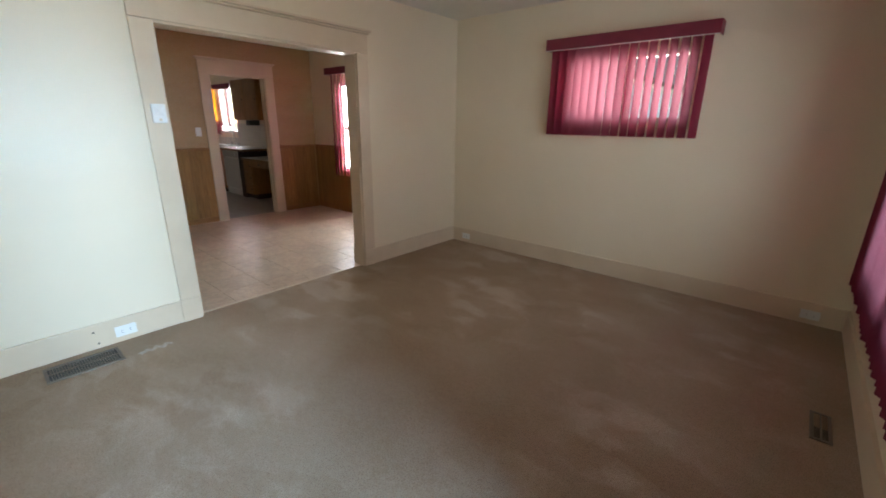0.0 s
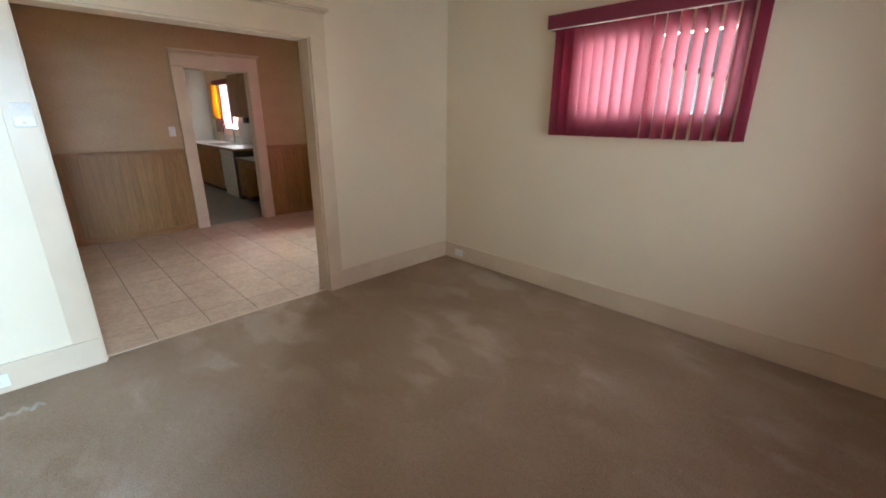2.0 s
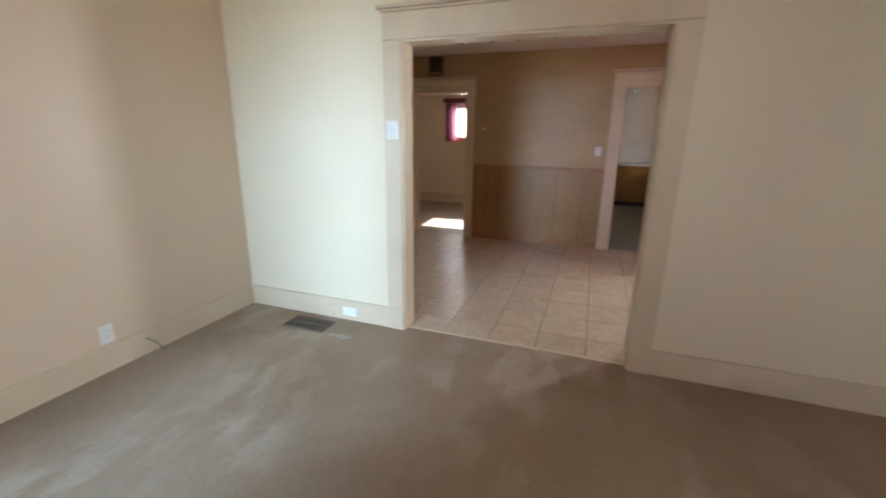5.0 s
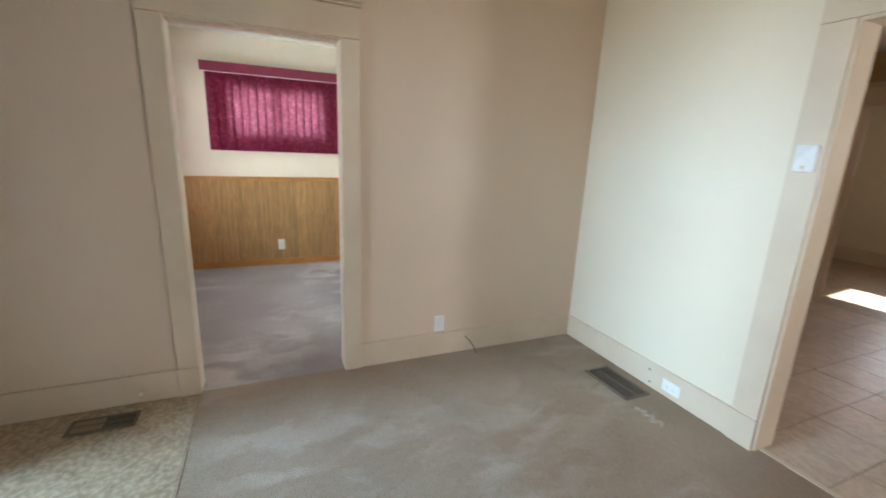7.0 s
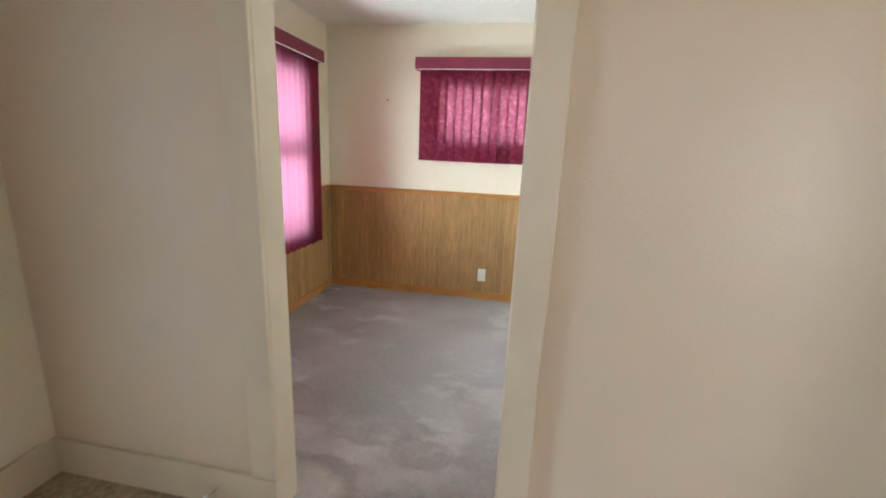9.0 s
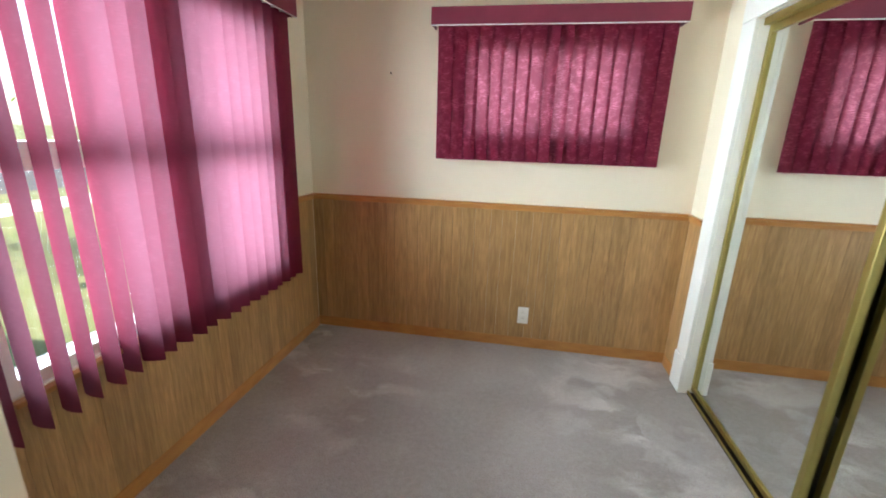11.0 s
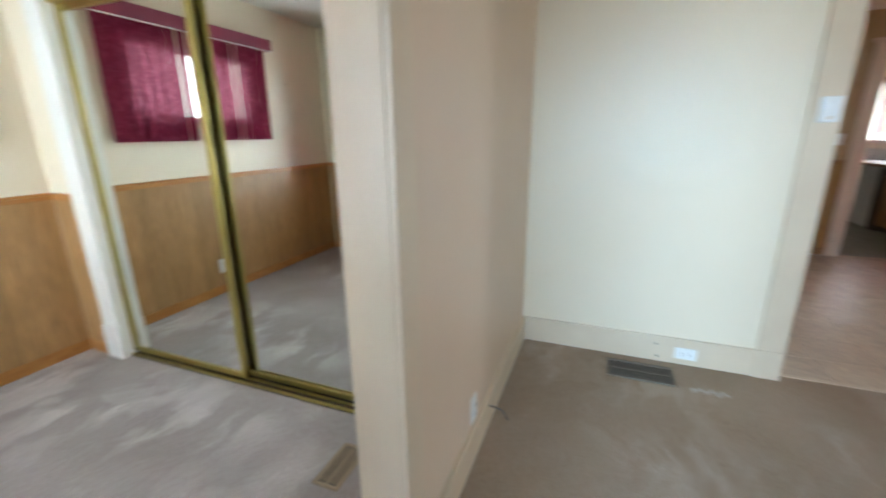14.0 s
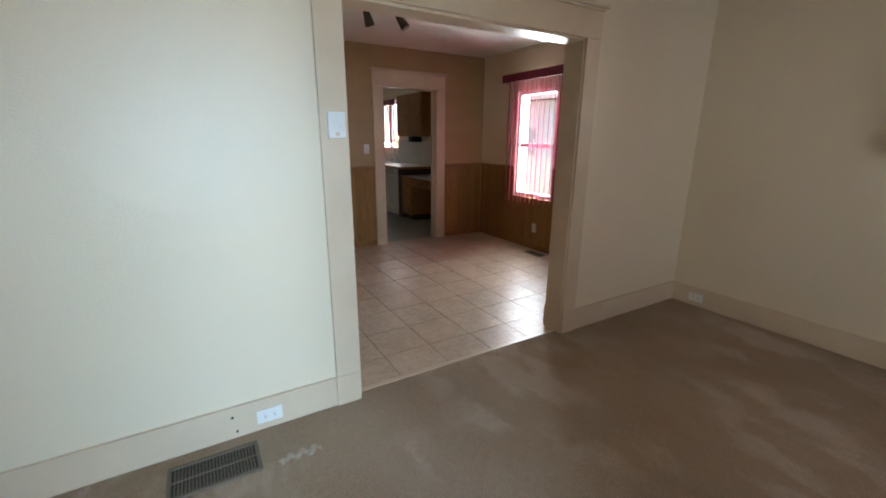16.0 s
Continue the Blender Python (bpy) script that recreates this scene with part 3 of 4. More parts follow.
def blind(axis, face, way, a0, a1, top, bottom, angle, n_gap, label, tilt_jitter=4, valance=0.095, over=0.035, cloth=SLAT, wid=0.089):
    """Vertical blind: box valance with returns, a head rail, and curved cloth slats hung in a row."""
    d = 0.068
    mid = (a0 + a1) / 2
    at = (face + way * d, mid, top) if axis == "x" else (mid, face + way * d, top)
    e = thing("vertical_blind", at, label, "window blind", "vertical blinds")

    def strip(nm, b0, b1, c0, c1, q0, q1, material, lab=""):
        p0, p1 = sorted((face + way * q0, face + way * q1))
        dd = (p0, p1, b0, b1, c0, c1) if axis == "x" else (b0, b1, p0, p1, c0, c1)
        return bx(nm, dd, material, e, lab, bevel=0.002)

    strip("valance", a0 - over, a1 + over, top, top + valance, 0.128, 0.136, MAROON, "maroon box valance")
    strip("valance_return", a0 - over, a0 - over + 0.008, top, top + valance, 0.002, 0.127, MAROON)
    strip("valance_return", a1 + over - 0.008, a1 + over, top, top + valance, 0.002, 0.127, MAROON)
    strip("head_rail", a0, a1, top + 0.01, top + 0.045, 0.062, 0.108, PLASTIC, "white metal head rail")
    strip("valance_edge", a0 - over, a1 + over, top - 0.006, top - 0.001, 0.126, 0.137, PLASTIC, "thin pale edge strip")
    pitch = 0.079
    count = int(round((a1 - a0 - 0.01) / pitch))
    pitch = (a1 - a0 - 0.089) / max(count - 1, 1) if count > 1 else pitch
    variants = []
    for k in range(4):
        bm = bmesh.new()
        cols = []
        for i in range(5):
            u = (i / 4 - 0.5) * wid
            bulge = 0.006 * (1 - (2 * i / 4 - 1) ** 2)
            rows = []
            for zz in (0.0, -0.5, -1.0):
                sway = 0.0025 * math.sin(k * 2.1 + zz * 2.5)
                rows.append(bm.verts.new((u, bulge + sway, zz * (top + 0.012 - bottom))))
            cols.append(rows)
        for i in range(4):
            for j in range(2):
                f = bm.faces.new((cols[i][j], cols[i + 1][j], cols[i + 1][j + 1], cols[i][j + 1]))
                f.smooth = True
        me = to_mesh("slat", bm, cloth)
        variants.append(me)
    rng = random.Random(int(abs(a0) * 1000) + count)
    for i in range(count):
        a = a0 + 0.0445 + i * pitch
        th = angle(a) + rng.uniform(-tilt_jitter, tilt_jitter)
        ob = new("slat", variants[rng.randrange(4)])
        if axis == "y":
            ob.matrix_world = pose(a, face + way * d, top + 0.012, rng.uniform(-0.3, 0.3), 0, th)
        else:
            ob.matrix_world = pose(face + way * d, a, top + 0.012, 0, rng.uniform(-0.3, 0.3), 90 - th)
        ob.parent = e
        ob.matrix_parent_inverse = e.matrix_basis.inverted()
    return e


window("window_1", "y", N0, N1, -1.50, -0.45, 1.44, 2.02, mull=-0.98)
window("window_2", "x", E0, E1, 1.60, 3.50, 0.62, 2.02, meet=1.36, mull=2.55, wide=0.06, rail=0.045)
window("window_3", "x", E0, E1, -2.50, -1.05, 0.66, 2.02, meet=1.38, mull=-1.80, wide=0.09, rail=0.045)
window("window_4", "y", BS - 0.2, BS, -1.30, -0.26, 1.47, 2.02, mull=-0.78)
window("window_5", "y", DN, 4.39, -5.22, -4.52, 0.67, 1.98, meet=1.32)
window("window_6", "y", 4.27, 4.45, -9.95, -9.05, 1.15, 2.12, mull=-9.5)
window("window_7", "x", R2W - 0.18, R2W, -0.60, 0.30, 1.38, 2.04)

blind("y", N0, -1, -1.640, -0.315, 2.075, 1.325, lambda a: 54 if a < -1.2 else 60, 0, "burgundy vertical blind, slats half turned, sunlit pink")
blind("x", E0, -1, 1.45, 3.72, 2.10, 0.465, lambda a: -42, 0, "tall burgundy vertical blind, slats nearly closed")
blind("x", E0, -1, -2.65, -0.95, 2.115, 0.565, lambda a: 92 if a > -1.45 else 75 if a > -2.0 else 64, 0, "tall burgundy vertical blind, some slats open")
blind("y", BS, 1, -1.445, -0.085, 2.115, 1.33, lambda a: -25 if -1.0 < a < -0.75 or -0.5 < a < -0.42 else -9, 0, "burgundy vertical blind, slats closed", cloth=DAPPLE, wid=0.099)
blind("y", DN, -1, -5.36, -4.38, 2.09, 0.60, lambda a: -44, 0, "burgundy vertical blind, slats open to daylight")
blind("x", R2W, 1, -0.72, 0.42, 2.10, 1.33, lambda a: 0 if a < -0.45 else 85, 0, "small maroon vertical blind, drawn open")

# ---- wall panelling ----
PLANKS = {}


def panelling(name, axis, face, way, a0, a1, top, label, material=PANEL, trim=OAKTRIM, gap=None):
    """Sheet panelling of narrow vertical boards with a chair rail and a base strip."""
    at = (face, (a0 + a1) / 2, 0) if axis == "x" else ((a0 + a1) / 2, face, 0)
    e = thing(name, at, label, "wall panelling", kind="structure")
    rng = random.Random(int(abs(face * 100 + a0 * 37)))
    a = a0
    widths = (0.062, 0.078, 0.094, 0.11)
    while a < a1 - 0.005:
        w = min(rng.choice(widths), a1 - a)
        if a1 - a - w < 0.03:
            w = a1 - a
        if gap and a < gap[0] < a + w:
            w = gap[0] - a
        elif gap and a < gap[1] < a + w:
            w = gap[1] - a
        hi = gap[2] if gap and gap[0] - 0.001 <= a < gap[1] - 0.001 else top - 0.03
        key = (axis, round(w, 3), material.name, hi)
        if key not in PLANKS:
            d = (-0.004, 0.004, 0.0006, w - 0.0006, 0.07, hi) if axis == "x" else (0.0006, w - 0.0006, -0.004, 0.004, 0.07, hi)
            PLANKS[key] = to_mesh("plank", finish(box(bmesh.new(), *d)), material)
        loc = (face + way * 0.0045, a, 0) if axis == "x" else (a, face + way * 0.0045, 0)
        piece("plank", PLANKS[key], loc, e)
        a += w

    def strip(nm, z0, z1, t, a0=a0, a1=a1):
        p0, p1 = sorted((face, face + way * t))
        dd = (p0, p1, a0, a1, z0, z1) if axis == "x" else (a0, a1, p0, p1, z0, z1)
        bx(nm, dd, trim, e, "oak strip", bevel=0.004)

    strip("base_strip", 0, 0.075, 0.014)
    for b0, b1 in ((a0, gap[0]), (gap[1], a1)) if gap else ((a0, a1),):
        strip("chair_rail", top - 0.035, top - 0.008, 0.02, b0, b1)
        strip("rail_lip", top - 0.007, top + 0.008, 0.028, b0, b1)
    if gap:
        strip("window_stool", gap[2] + 0.001, gap[2] + 0.02, 0.03, gap[0], gap[1])
    return e


panelling("panelling_bedroom_south", "y", BS, 1, -1.72, E0, 1.04, "oak-look wall panelling with orange rail")
panelling("panelling_bedroom_east", "x", E0, -1, BS + 0.03, S0, 1.04, "oak-look wall panelling with orange rail", gap=(-2.50, -1.05, 0.635))
panelling("panelling_bedroom_return", "x", -1.72, 1, BS + 0.03, -2.797, 1.04, "narrow strip of oak-look panelling")
panelling("panelling_bedroom_north", "y", S0, -1, -0.08, E0 - 0.0095, 1.041, "oak-look wall panelling with orange rail")
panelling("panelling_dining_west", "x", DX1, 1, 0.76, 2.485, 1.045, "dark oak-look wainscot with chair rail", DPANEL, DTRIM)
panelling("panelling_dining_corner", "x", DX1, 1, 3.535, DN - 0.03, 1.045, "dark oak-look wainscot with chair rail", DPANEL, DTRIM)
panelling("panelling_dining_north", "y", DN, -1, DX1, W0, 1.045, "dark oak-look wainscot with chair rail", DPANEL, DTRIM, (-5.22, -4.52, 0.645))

# ---- mirrored closet doors ----
cd = thing("mirror_closet_doors", (-1.79, -1.72, 0), "pair of sliding mirror doors in brass frames", "closet door")
for nm, x, y0, y1 in (("mirror_door", -1.775, -2.652, -1.70), ("mirror_door", -1.812, -1.765, -0.803)):
    dr = bx(nm, (x - 0.005, x, y0 + 0.028, y1 - 0.028, 0.055, 2.01), MIRROR, cd, "full-height mirror", bevel=0)
    bx("stile", (x - 0.014, x + 0.012, y0, y0 + 0.03, 0.03, 2.035), GOLD, dr, "brass stile")
    bx("stile", (x - 0.014, x + 0.012, y1 - 0.03, y1, 0.03, 2.035), GOLD, dr, "brass stile")
    bx("rail", (x - 0.014, x + 0.010, y0 + 0.03, y1 - 0.03, 0.03, 0.058), GOLD, dr, "brass rail")
    bx("rail", (x - 0.014, x + 0.010, y0 + 0.03, y1 - 0.03, 2.0, 2.035), GOLD, dr, "brass rail")
bx("floor_track", (-1.83, -1.745, -2.654, -0.802, 0.001, 0.008), METAL, cd, "dark bronze floor track")
bx("track_lip", (-1.752, -1.745, -2.654, -0.802, 0.0085, 0.024), GOLD, cd)
bx("track_lip", (-1.795, -1.790, -2.654, -0.802, 0.0085, 0.024), GOLD, cd)
bx("head_track", (-1.83, -1.735, -2.654, -0.802, 2.035, 2.068), GOLD, cd, "brass head track")

# ---- small fixtures ----
def plate(name, axis, face, way, a, z, w, h, label, category, slots=(), group="wall plates"):
    """A cover plate with raised sockets or a toggle."""
    at = (face, a, z) if axis == "x" else (a, face, z)
    e = thing(name, at, label, category, group)

    def strip(nm, b0, b1, c0, c1, q0, q1, material):
        p0, p1 = sorted((face + way * q0, face + way * q1))
        dd = (p0, p1, a + b0, a + b1, z + c0, z + c1) if axis == "x" else (a + b0, a + b1, p0, p1, z + c0, z + c1)
        return bx(nm, dd, material, e, bevel=0.0015)

    strip("cover", -w / 2, w / 2, -h / 2, h / 2, 0.0, 0.006, PLASTIC)
    for b, c, sw, sh in slots:
        s = strip("socket", b - sw / 2, b + sw / 2, c - sh / 2, c + sh / 2, 0.0062, 0.010, PLASTIC)
        if sw > 0.012:
            for o in (-0.006, 0.006):
                if w > h:
                    strip("slot", b - 0.004, b + 0.004, c + o - 0.001, c + o + 0.001, 0.0101, 0.0108, SLOT)
                else:
                    strip("slot", b + o - 0.001, b + o + 0.001, c - 0.004, c + 0.004, 0.0101, 0.0108, SLOT)
    return e


HS = ((-0.022, 0, 0.028, 0.033), (0.022, 0, 0.028, 0.033))
VS = ((0, 0.022, 0.033, 0.028), (0, -0.022, 0.033, 0.028))
plate("outlet", "x", W1 + 0.02, 1, 0.65, 0.075, 0.118, 0.072, "white outlet set sideways in the baseboard", "outlet", HS)
plate("outlet", "y", N0 - 0.02, -1, -2.638, 0.078, 0.115, 0.07, "white outlet set sideways in the baseboard", "outlet", HS)
plate("outlet", "y", N0 - 0.02, -1, 0.629, 0.075, 0.115, 0.07, "ivory outlet set sideways in the baseboard", "outlet", HS)
plate("outlet", "y", S1, 1, -1.703, 0.236, 0.075, 0.118, "white outlet above the baseboard", "outlet", VS)
plate("outlet", "y", BS + 0.009, 1, -0.74, 0.25, 0.075, 0.125, "white outlet on the panelling", "outlet", VS)
plate("outlet", "y", DN - 0.009, -1, -4.775, 0.285, 0.072, 0.115, "white outlet on the wainscot", "outlet", VS)
plate("light_switch", "x", DX1, 1, 2.386, 1.265, 0.072, 0.115, "ivory light switch by the kitchen door", "light switch", ((0, 0, 0.010, 0.024),))
th = thing("thermostat", (W1 + 0.022, 1.066, 1.46), "white wall thermostat on the door casing", "thermostat")
bx("body", (W1 + 0.022, W1 + 0.048, 1.026, 1.106, 1.40, 1.517), PLASTIC, th, bevel=0.006)
bm = bmesh.new()
fx, fy0, fy1, fz0, fz1 = W1 + 0.0483, 1.034, 1.098, 1.445, 1.509
base = [bm.verts.new(p) for p in ((fx, fy0, fz0), (fx, fy1, fz0), (fx, fy1, fz1), (fx, fy0, fz1))]
apex = bm.verts.new((fx + 0.009, (fy0 + fy1) / 2, (fz0 + fz1) / 2))
for k in range(4):
    bm.faces.new((base[k], base[(k + 1) % 4], apex))
bm.faces.new(base[::-1])
part("faceted_cover", finish(bm), PLASTIC, th, "pyramid-shaped white cover")
bx("button", (W1 + 0.0482, W1 + 0.052, 1.058, 1.074, 1.412, 1.428), TRIM, th, bevel=0.001)
hk = thing("wall_hook", (DX1 + 0.01, 0.88, 1.53), "small white hook on the papered wall", "hook")
bx("hook_plate", (DX1, DX1 + 0.006, 0.86, 0.90, 1.515, 1.545), PLASTIC, hk, bevel=0.002)
bx("hook_arm", (DX1 + 0.006, DX1 + 0.035, 0.872, 0.888, 1.518, 1.530), PLASTIC, hk, bevel=0.003)


def register(x0, x1, y0, y1, label, along="y", material=BRASSVENT, damper=None):
    """A floor register: frame, louvres, and a flat near-black sheet painted as the shaded well."""
    e = thing("floor_vent", ((x0 + x1) / 2, (y0 + y1) / 2, 0), label, "floor vent", "floor vents")
    bx("well", (x0 + 0.01, x1 - 0.01, y0 + 0.01, y1 - 0.01, 0.0006, 0.0016), SLOT, e, bevel=0)
    f = 0.016
    bx("rim", (x0, x0 + f, y0, y1, 0.001, 0.009), material, e, bevel=0.002)
    bx("rim", (x1 - f, x1, y0, y1, 0.001, 0.009), material, e, bevel=0.002)
    bx("rim", (x0 + f, x1 - f, y0, y0 + f, 0.001, 0.009), material, e, bevel=0.002)
    bx("rim", (x0 + f, x1 - f, y1 - f, y1, 0.001, 0.009), material, e, bevel=0.002)
    lo, hi = (y0 + f, y1 - f) if along == "y" else (x0 + f, x1 - f)
    n = int((hi - lo) / 0.013)
    for i in range(1, n):
        p = lo + (hi - lo) * i / n
        d = (x0 + f, x1 - f, p - 0.0025, p + 0.0025, 0.002, 0.0075) if along == "y" else (p - 0.0025, p + 0.0025, y0 + f, y1 - f, 0.002, 0.0075)
        shut = damper and damper[0] <= i / n <= damper[1]
        bx("louvre", d, DAMPER if shut else material, e, bevel=0)
    m = (x0 + x1) / 2, (y0 + y1) / 2
    if damper:
        lo2, hi2 = lo + (hi - lo) * damper[0], lo + (hi - lo) * damper[1]
        d = (x0 + f, x1 - f, lo2, hi2, 0.002, 0.0045) if along == "y" else (lo2, hi2, y0 + f, y1 - f, 0.002, 0.0045)
        bx("damper", d, DAMPER, e, "tan metal damper plate", bevel=0)
    bar = (m[0] - 0.004, m[0] + 0.004, y0 + f, y1 - f, 0.0055, 0.0085) if along == "y" else (x0 + f, x1 - f, m[1] - 0.004, m[1] + 0.004, 0.0055, 0.0085)
    bx("centre_bar", bar, material, e, bevel=0)
    return e


register(-2.765, -2.565, 0.215, 0.575, "grey-brown floor register in the carpet")
register(0.65, 0.735, 2.54, 2.80, "small brown floor register by the window wall", damper=(0.42, 1.0))
register(0.055, 0.345, -0.23, -0.105, "brass floor register in the entry floor", along="x", damper=(0.5, 1.0))
register(-1.56, -1.32, -0.90, -0.78, "tan floor register in the bedroom carpet", along="x", material=DAMPER)
register(-4.72, -4.45, 3.98, 4.10, "dark floor register on the tile", along="x")

# cut cable that sticks out of the baseboard
cu = bpy.data.curves.new("cable", "CURVE")
cu.dimensions, cu.bevel_depth, cu.bevel_resolution = "3D", 0.0045, 2
sp = cu.splines.new("BEZIER")
cable_pts = ((-1.905, S1 + 0.018, 0.115), (-1.93, S1 + 0.07, 0.085), (-1.965, S1 + 0.10, 0.010))
sp.bezier_points.add(len(cable_pts) - 1)
for bp_, p in zip(sp.bezier_points, cable_pts):
    bp_.co, bp_.handle_left_type, bp_.handle_right_type = p, "AUTO", "AUTO"
cu.materials.append(CABLE)
tagged(new("cable", cu), "short grey cable coming out of the baseboard", "cable")
rng = random.Random(41)
bm = bmesh.new()
snag_line = [Vector((-2.575 + 0.018 * math.sin(k * 1.3), 0.645 + k * 0.0115, 0.002)) for k in range(16)]
for p, q in zip(snag_line, snag_line[1:]):
    for r in range(5):
        a = p + Vector((rng.uniform(-0.016, 0.016), rng.uniform(-0.01, 0.01), 0))
        b = q + Vector((rng.uniform(-0.016, 0.016), rng.uniform(-0.004, 0.016), rng.uniform(0.0, 0.006)))
        cyl(bm, a, b, 0.0032, 0.0022, 5)
tagged(part("carpet_snag", finish(bm), YARN), "pale frayed yarn pulled out of the carpet", "carpet snag")
# screw holes in the baseboard
for k, (y, z) in enumerate(((0.486, 0.115), (0.50, 0.035))):
    tagged(part("screw", finish(cyl(bmesh.new(), (W1 + 0.0185, y, z), (W1 + 0.023, y, z), 0.006, seg=10)), SLOT), "dark screw in the baseboard", "screw", "screws")
ds = part("door_stop", finish(cyl(bmesh.new(), (0.055, S1 + 0.02, 0.085), (0.055, S1 + 0.07, 0.085), 0.007, seg=12), smooth=False), TRIM)
tagged(ds, "ivory door stop on the baseboard", "door stop")
bx("bumper", (0.047, 0.063, S1 + 0.07, S1 + 0.082, 0.077, 0.093), PLASTIC, ds, "white rubber tip")
ns = new("picture_nail", to_mesh("picture_nail", finish(cyl(bmesh.new(), (0.24, BS, 1.86), (0.24, BS + 0.018, 1.865), 0.004, seg=8)), METAL))
tagged(ns, "small dark nail in the cream wall", "nail")


# ---- dining: track light and sound box ----
def spot(e, x, y, z, aim, body, material):
    s = part("lamp_head", finish(cyl(cyl(bmesh.new(), Vector((x, y, z)), Vector((x, y, z)) + Vector(aim) * 0.10, 0.028, 0.042, 18), Vector((x, y, z)) - Vector(aim) * 0.03, (x, y, z), 0.018, 0.028, 18)), material, e, "adjustable spot head")
    part("stem", finish(cyl(bmesh.new(), (x, y, z + 0.01), (x, y, body), 0.006, seg=10)), material, s)
    bx("adapter", (x - 0.018, x + 0.018, y - 0.03, y + 0.03, body - 0.004, body + 0.03), material, s)


tl = thing("track_light", (-4.50, 1.5, 2.49), "dark ceiling track with swivelling spot heads", "track light")
bx("track", (-4.52, -4.48, 0.85, 2.24, 2.462, 2.49), METAL, tl, "dark track rail")
for y, aim in ((1.0, (-0.5, -0.3, -0.8)), (1.28, (-0.7, 0.2, -0.68)), (1.56, (0.5, 0.2, -0.84)), (1.88, (-0.3, 0.4, -0.86)), (2.18, (0.3, 0.5, -0.81))):
    spot(tl, -4.50, y, 2.41, Vector(aim).normalized(), 2.455, METAL)
sb = thing("door_chime", (DX1 + 0.05, 0.19, 2.27), "dark brown chime box above the doorway", "door chime")
bx("body", (DX1, DX1 + 0.09, 0.10, 0.28, 2.235, 2.46), DARK, sb, bevel=0.006)
bx("grille", (DX1 + 0.0905, DX1 + 0.096, 0.115, 0.265, 2.27, 2.445), BLACK, sb, "black cloth front", bevel=0.002)
bx("trim_strip", (DX1 + 0.0905, DX1 + 0.097, 0.115, 0.265, 2.245, 2.262), GOLD, sb, bevel=0.001)

# ---- kitchen ----
KF = 3.66


def cabinet(x0, x1, y0, y1, z0, z1, front, label, doors=1, drawers=0, toe=True, axis="y"):
    """A cabinet unit: body, framed doors with raised panels, drawers and knobs."""
    e = thing("kitchen_cabinet", ((x0 + x1) / 2, (y0 + y1) / 2, z0), label, "cabinet", "kitchen cabinets")
    zb = z0 + (0.09 if toe else 0)
    bx("body", (x0 + 0.002, x1 - 0.002, y0, y1, zb, z1), OAK, e, bevel=0.002)
    if toe:
        # recess shade under the cabinet is put into this board's colour
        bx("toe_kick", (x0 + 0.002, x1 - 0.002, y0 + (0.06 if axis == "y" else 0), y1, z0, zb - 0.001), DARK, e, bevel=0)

    def panel(nm, a0, a1, c0, c1):
        def s(n2, b0, b1, d0, d1, q0, q1, par, m2=OAK):
            dd = (b0, b1, front - q1, front - q0, d0, d1) if axis == "y" else (front + q0, front + q1, b0, b1, d0, d1)
            return bx(n2, dd, m2, par, bevel=0.002)
        p = s(nm, a0, a1, c0, c1, 0.001, 0.016, e)
        if c1 - c0 > 0.3:
            s("raised_panel", a0 + 0.06, a1 - 0.06, c0 + 0.06, c1 - 0.06, 0.0165, 0.021, p)
        s("knob", a1 - 0.04, a1 - 0.02, (c0 + c1) / 2 - 0.01, (c0 + c1) / 2 + 0.01, 0.0165, 0.035, p, METAL)

    lo, hi = (x0, x1) if axis == "y" else (y0, y1)
    if drawers:
        hgt = (z1 - zb) / drawers
        for k in range(drawers):
            panel("drawer", lo + 0.012, hi - 0.012, zb + k * hgt + 0.008, zb + (k + 1) * hgt - 0.008)
    else:
        w = (hi - lo) / doors
        for k in range(doors):
            panel("door", lo + k * w + 0.01, lo + (k + 1) * w - 0.01, zb + 0.012, z1 - 0.012)
    return e


cabinet(-10.14, -9.5, KF, 4.27, 0, 0.86, KF, "honey oak base cabinet under the counter", 1)
cabinet(-9.5, -8.52, KF, 4.27, 0, 0.86, KF, "honey oak sink cabinet with two doors", 2)
cabinet(-7.62, -7.30, KF, 4.27, 0, 0.72, KF, "oak desk drawer stack", drawers=3)
cabinet(-10.78, -10.16, 2.35, 3.0, 0, 0.86, -10.16, "honey oak base cabinet on the end wall", 1, drawers=4, axis="x")
cabinet(-10.78, -10.16, 3.0, 3.66, 0, 0.86, -10.16, "honey oak base cabinet on the end wall", 1, axis="x")
cabinet(-8.40, -7.90, 3.94, 4.27, 1.43, 2.16, 3.94, "oak wall cabinet with raised panel door", 1, toe=False)
cabinet(-7.90, -7.38, 3.94, 4.27, 1.43, 2.16, 3.94, "oak wall cabinet with raised panel door", 1, toe=False)
dwm = thing("dishwasher", (-8.2, 3.95, 0), "white built-in dishwasher under the counter", "dishwasher")
bx("body", (-8.50, -7.82, 3.69, 4.27, 0.0, 0.86), WHITE, dwm)
bx("front_door", (-8.495, -7.825, 3.655, 3.688, 0.14, 0.72), WHITE, dwm, "white door panel", bevel=0.006)
bx("control_panel", (-8.495, -7.825, 3.650, 3.688, 0.735, 0.855), WHITE, dwm, "white control panel", bevel=0.006)
bx("kick_plate", (-8.495, -7.825, 3.67, 3.688, 0.01, 0.125), WHITE, dwm, bevel=0.003)
bx("knob", (-7.95, -7.91, 3.63, 3.649, 0.775, 0.815), PLASTIC, dwm)
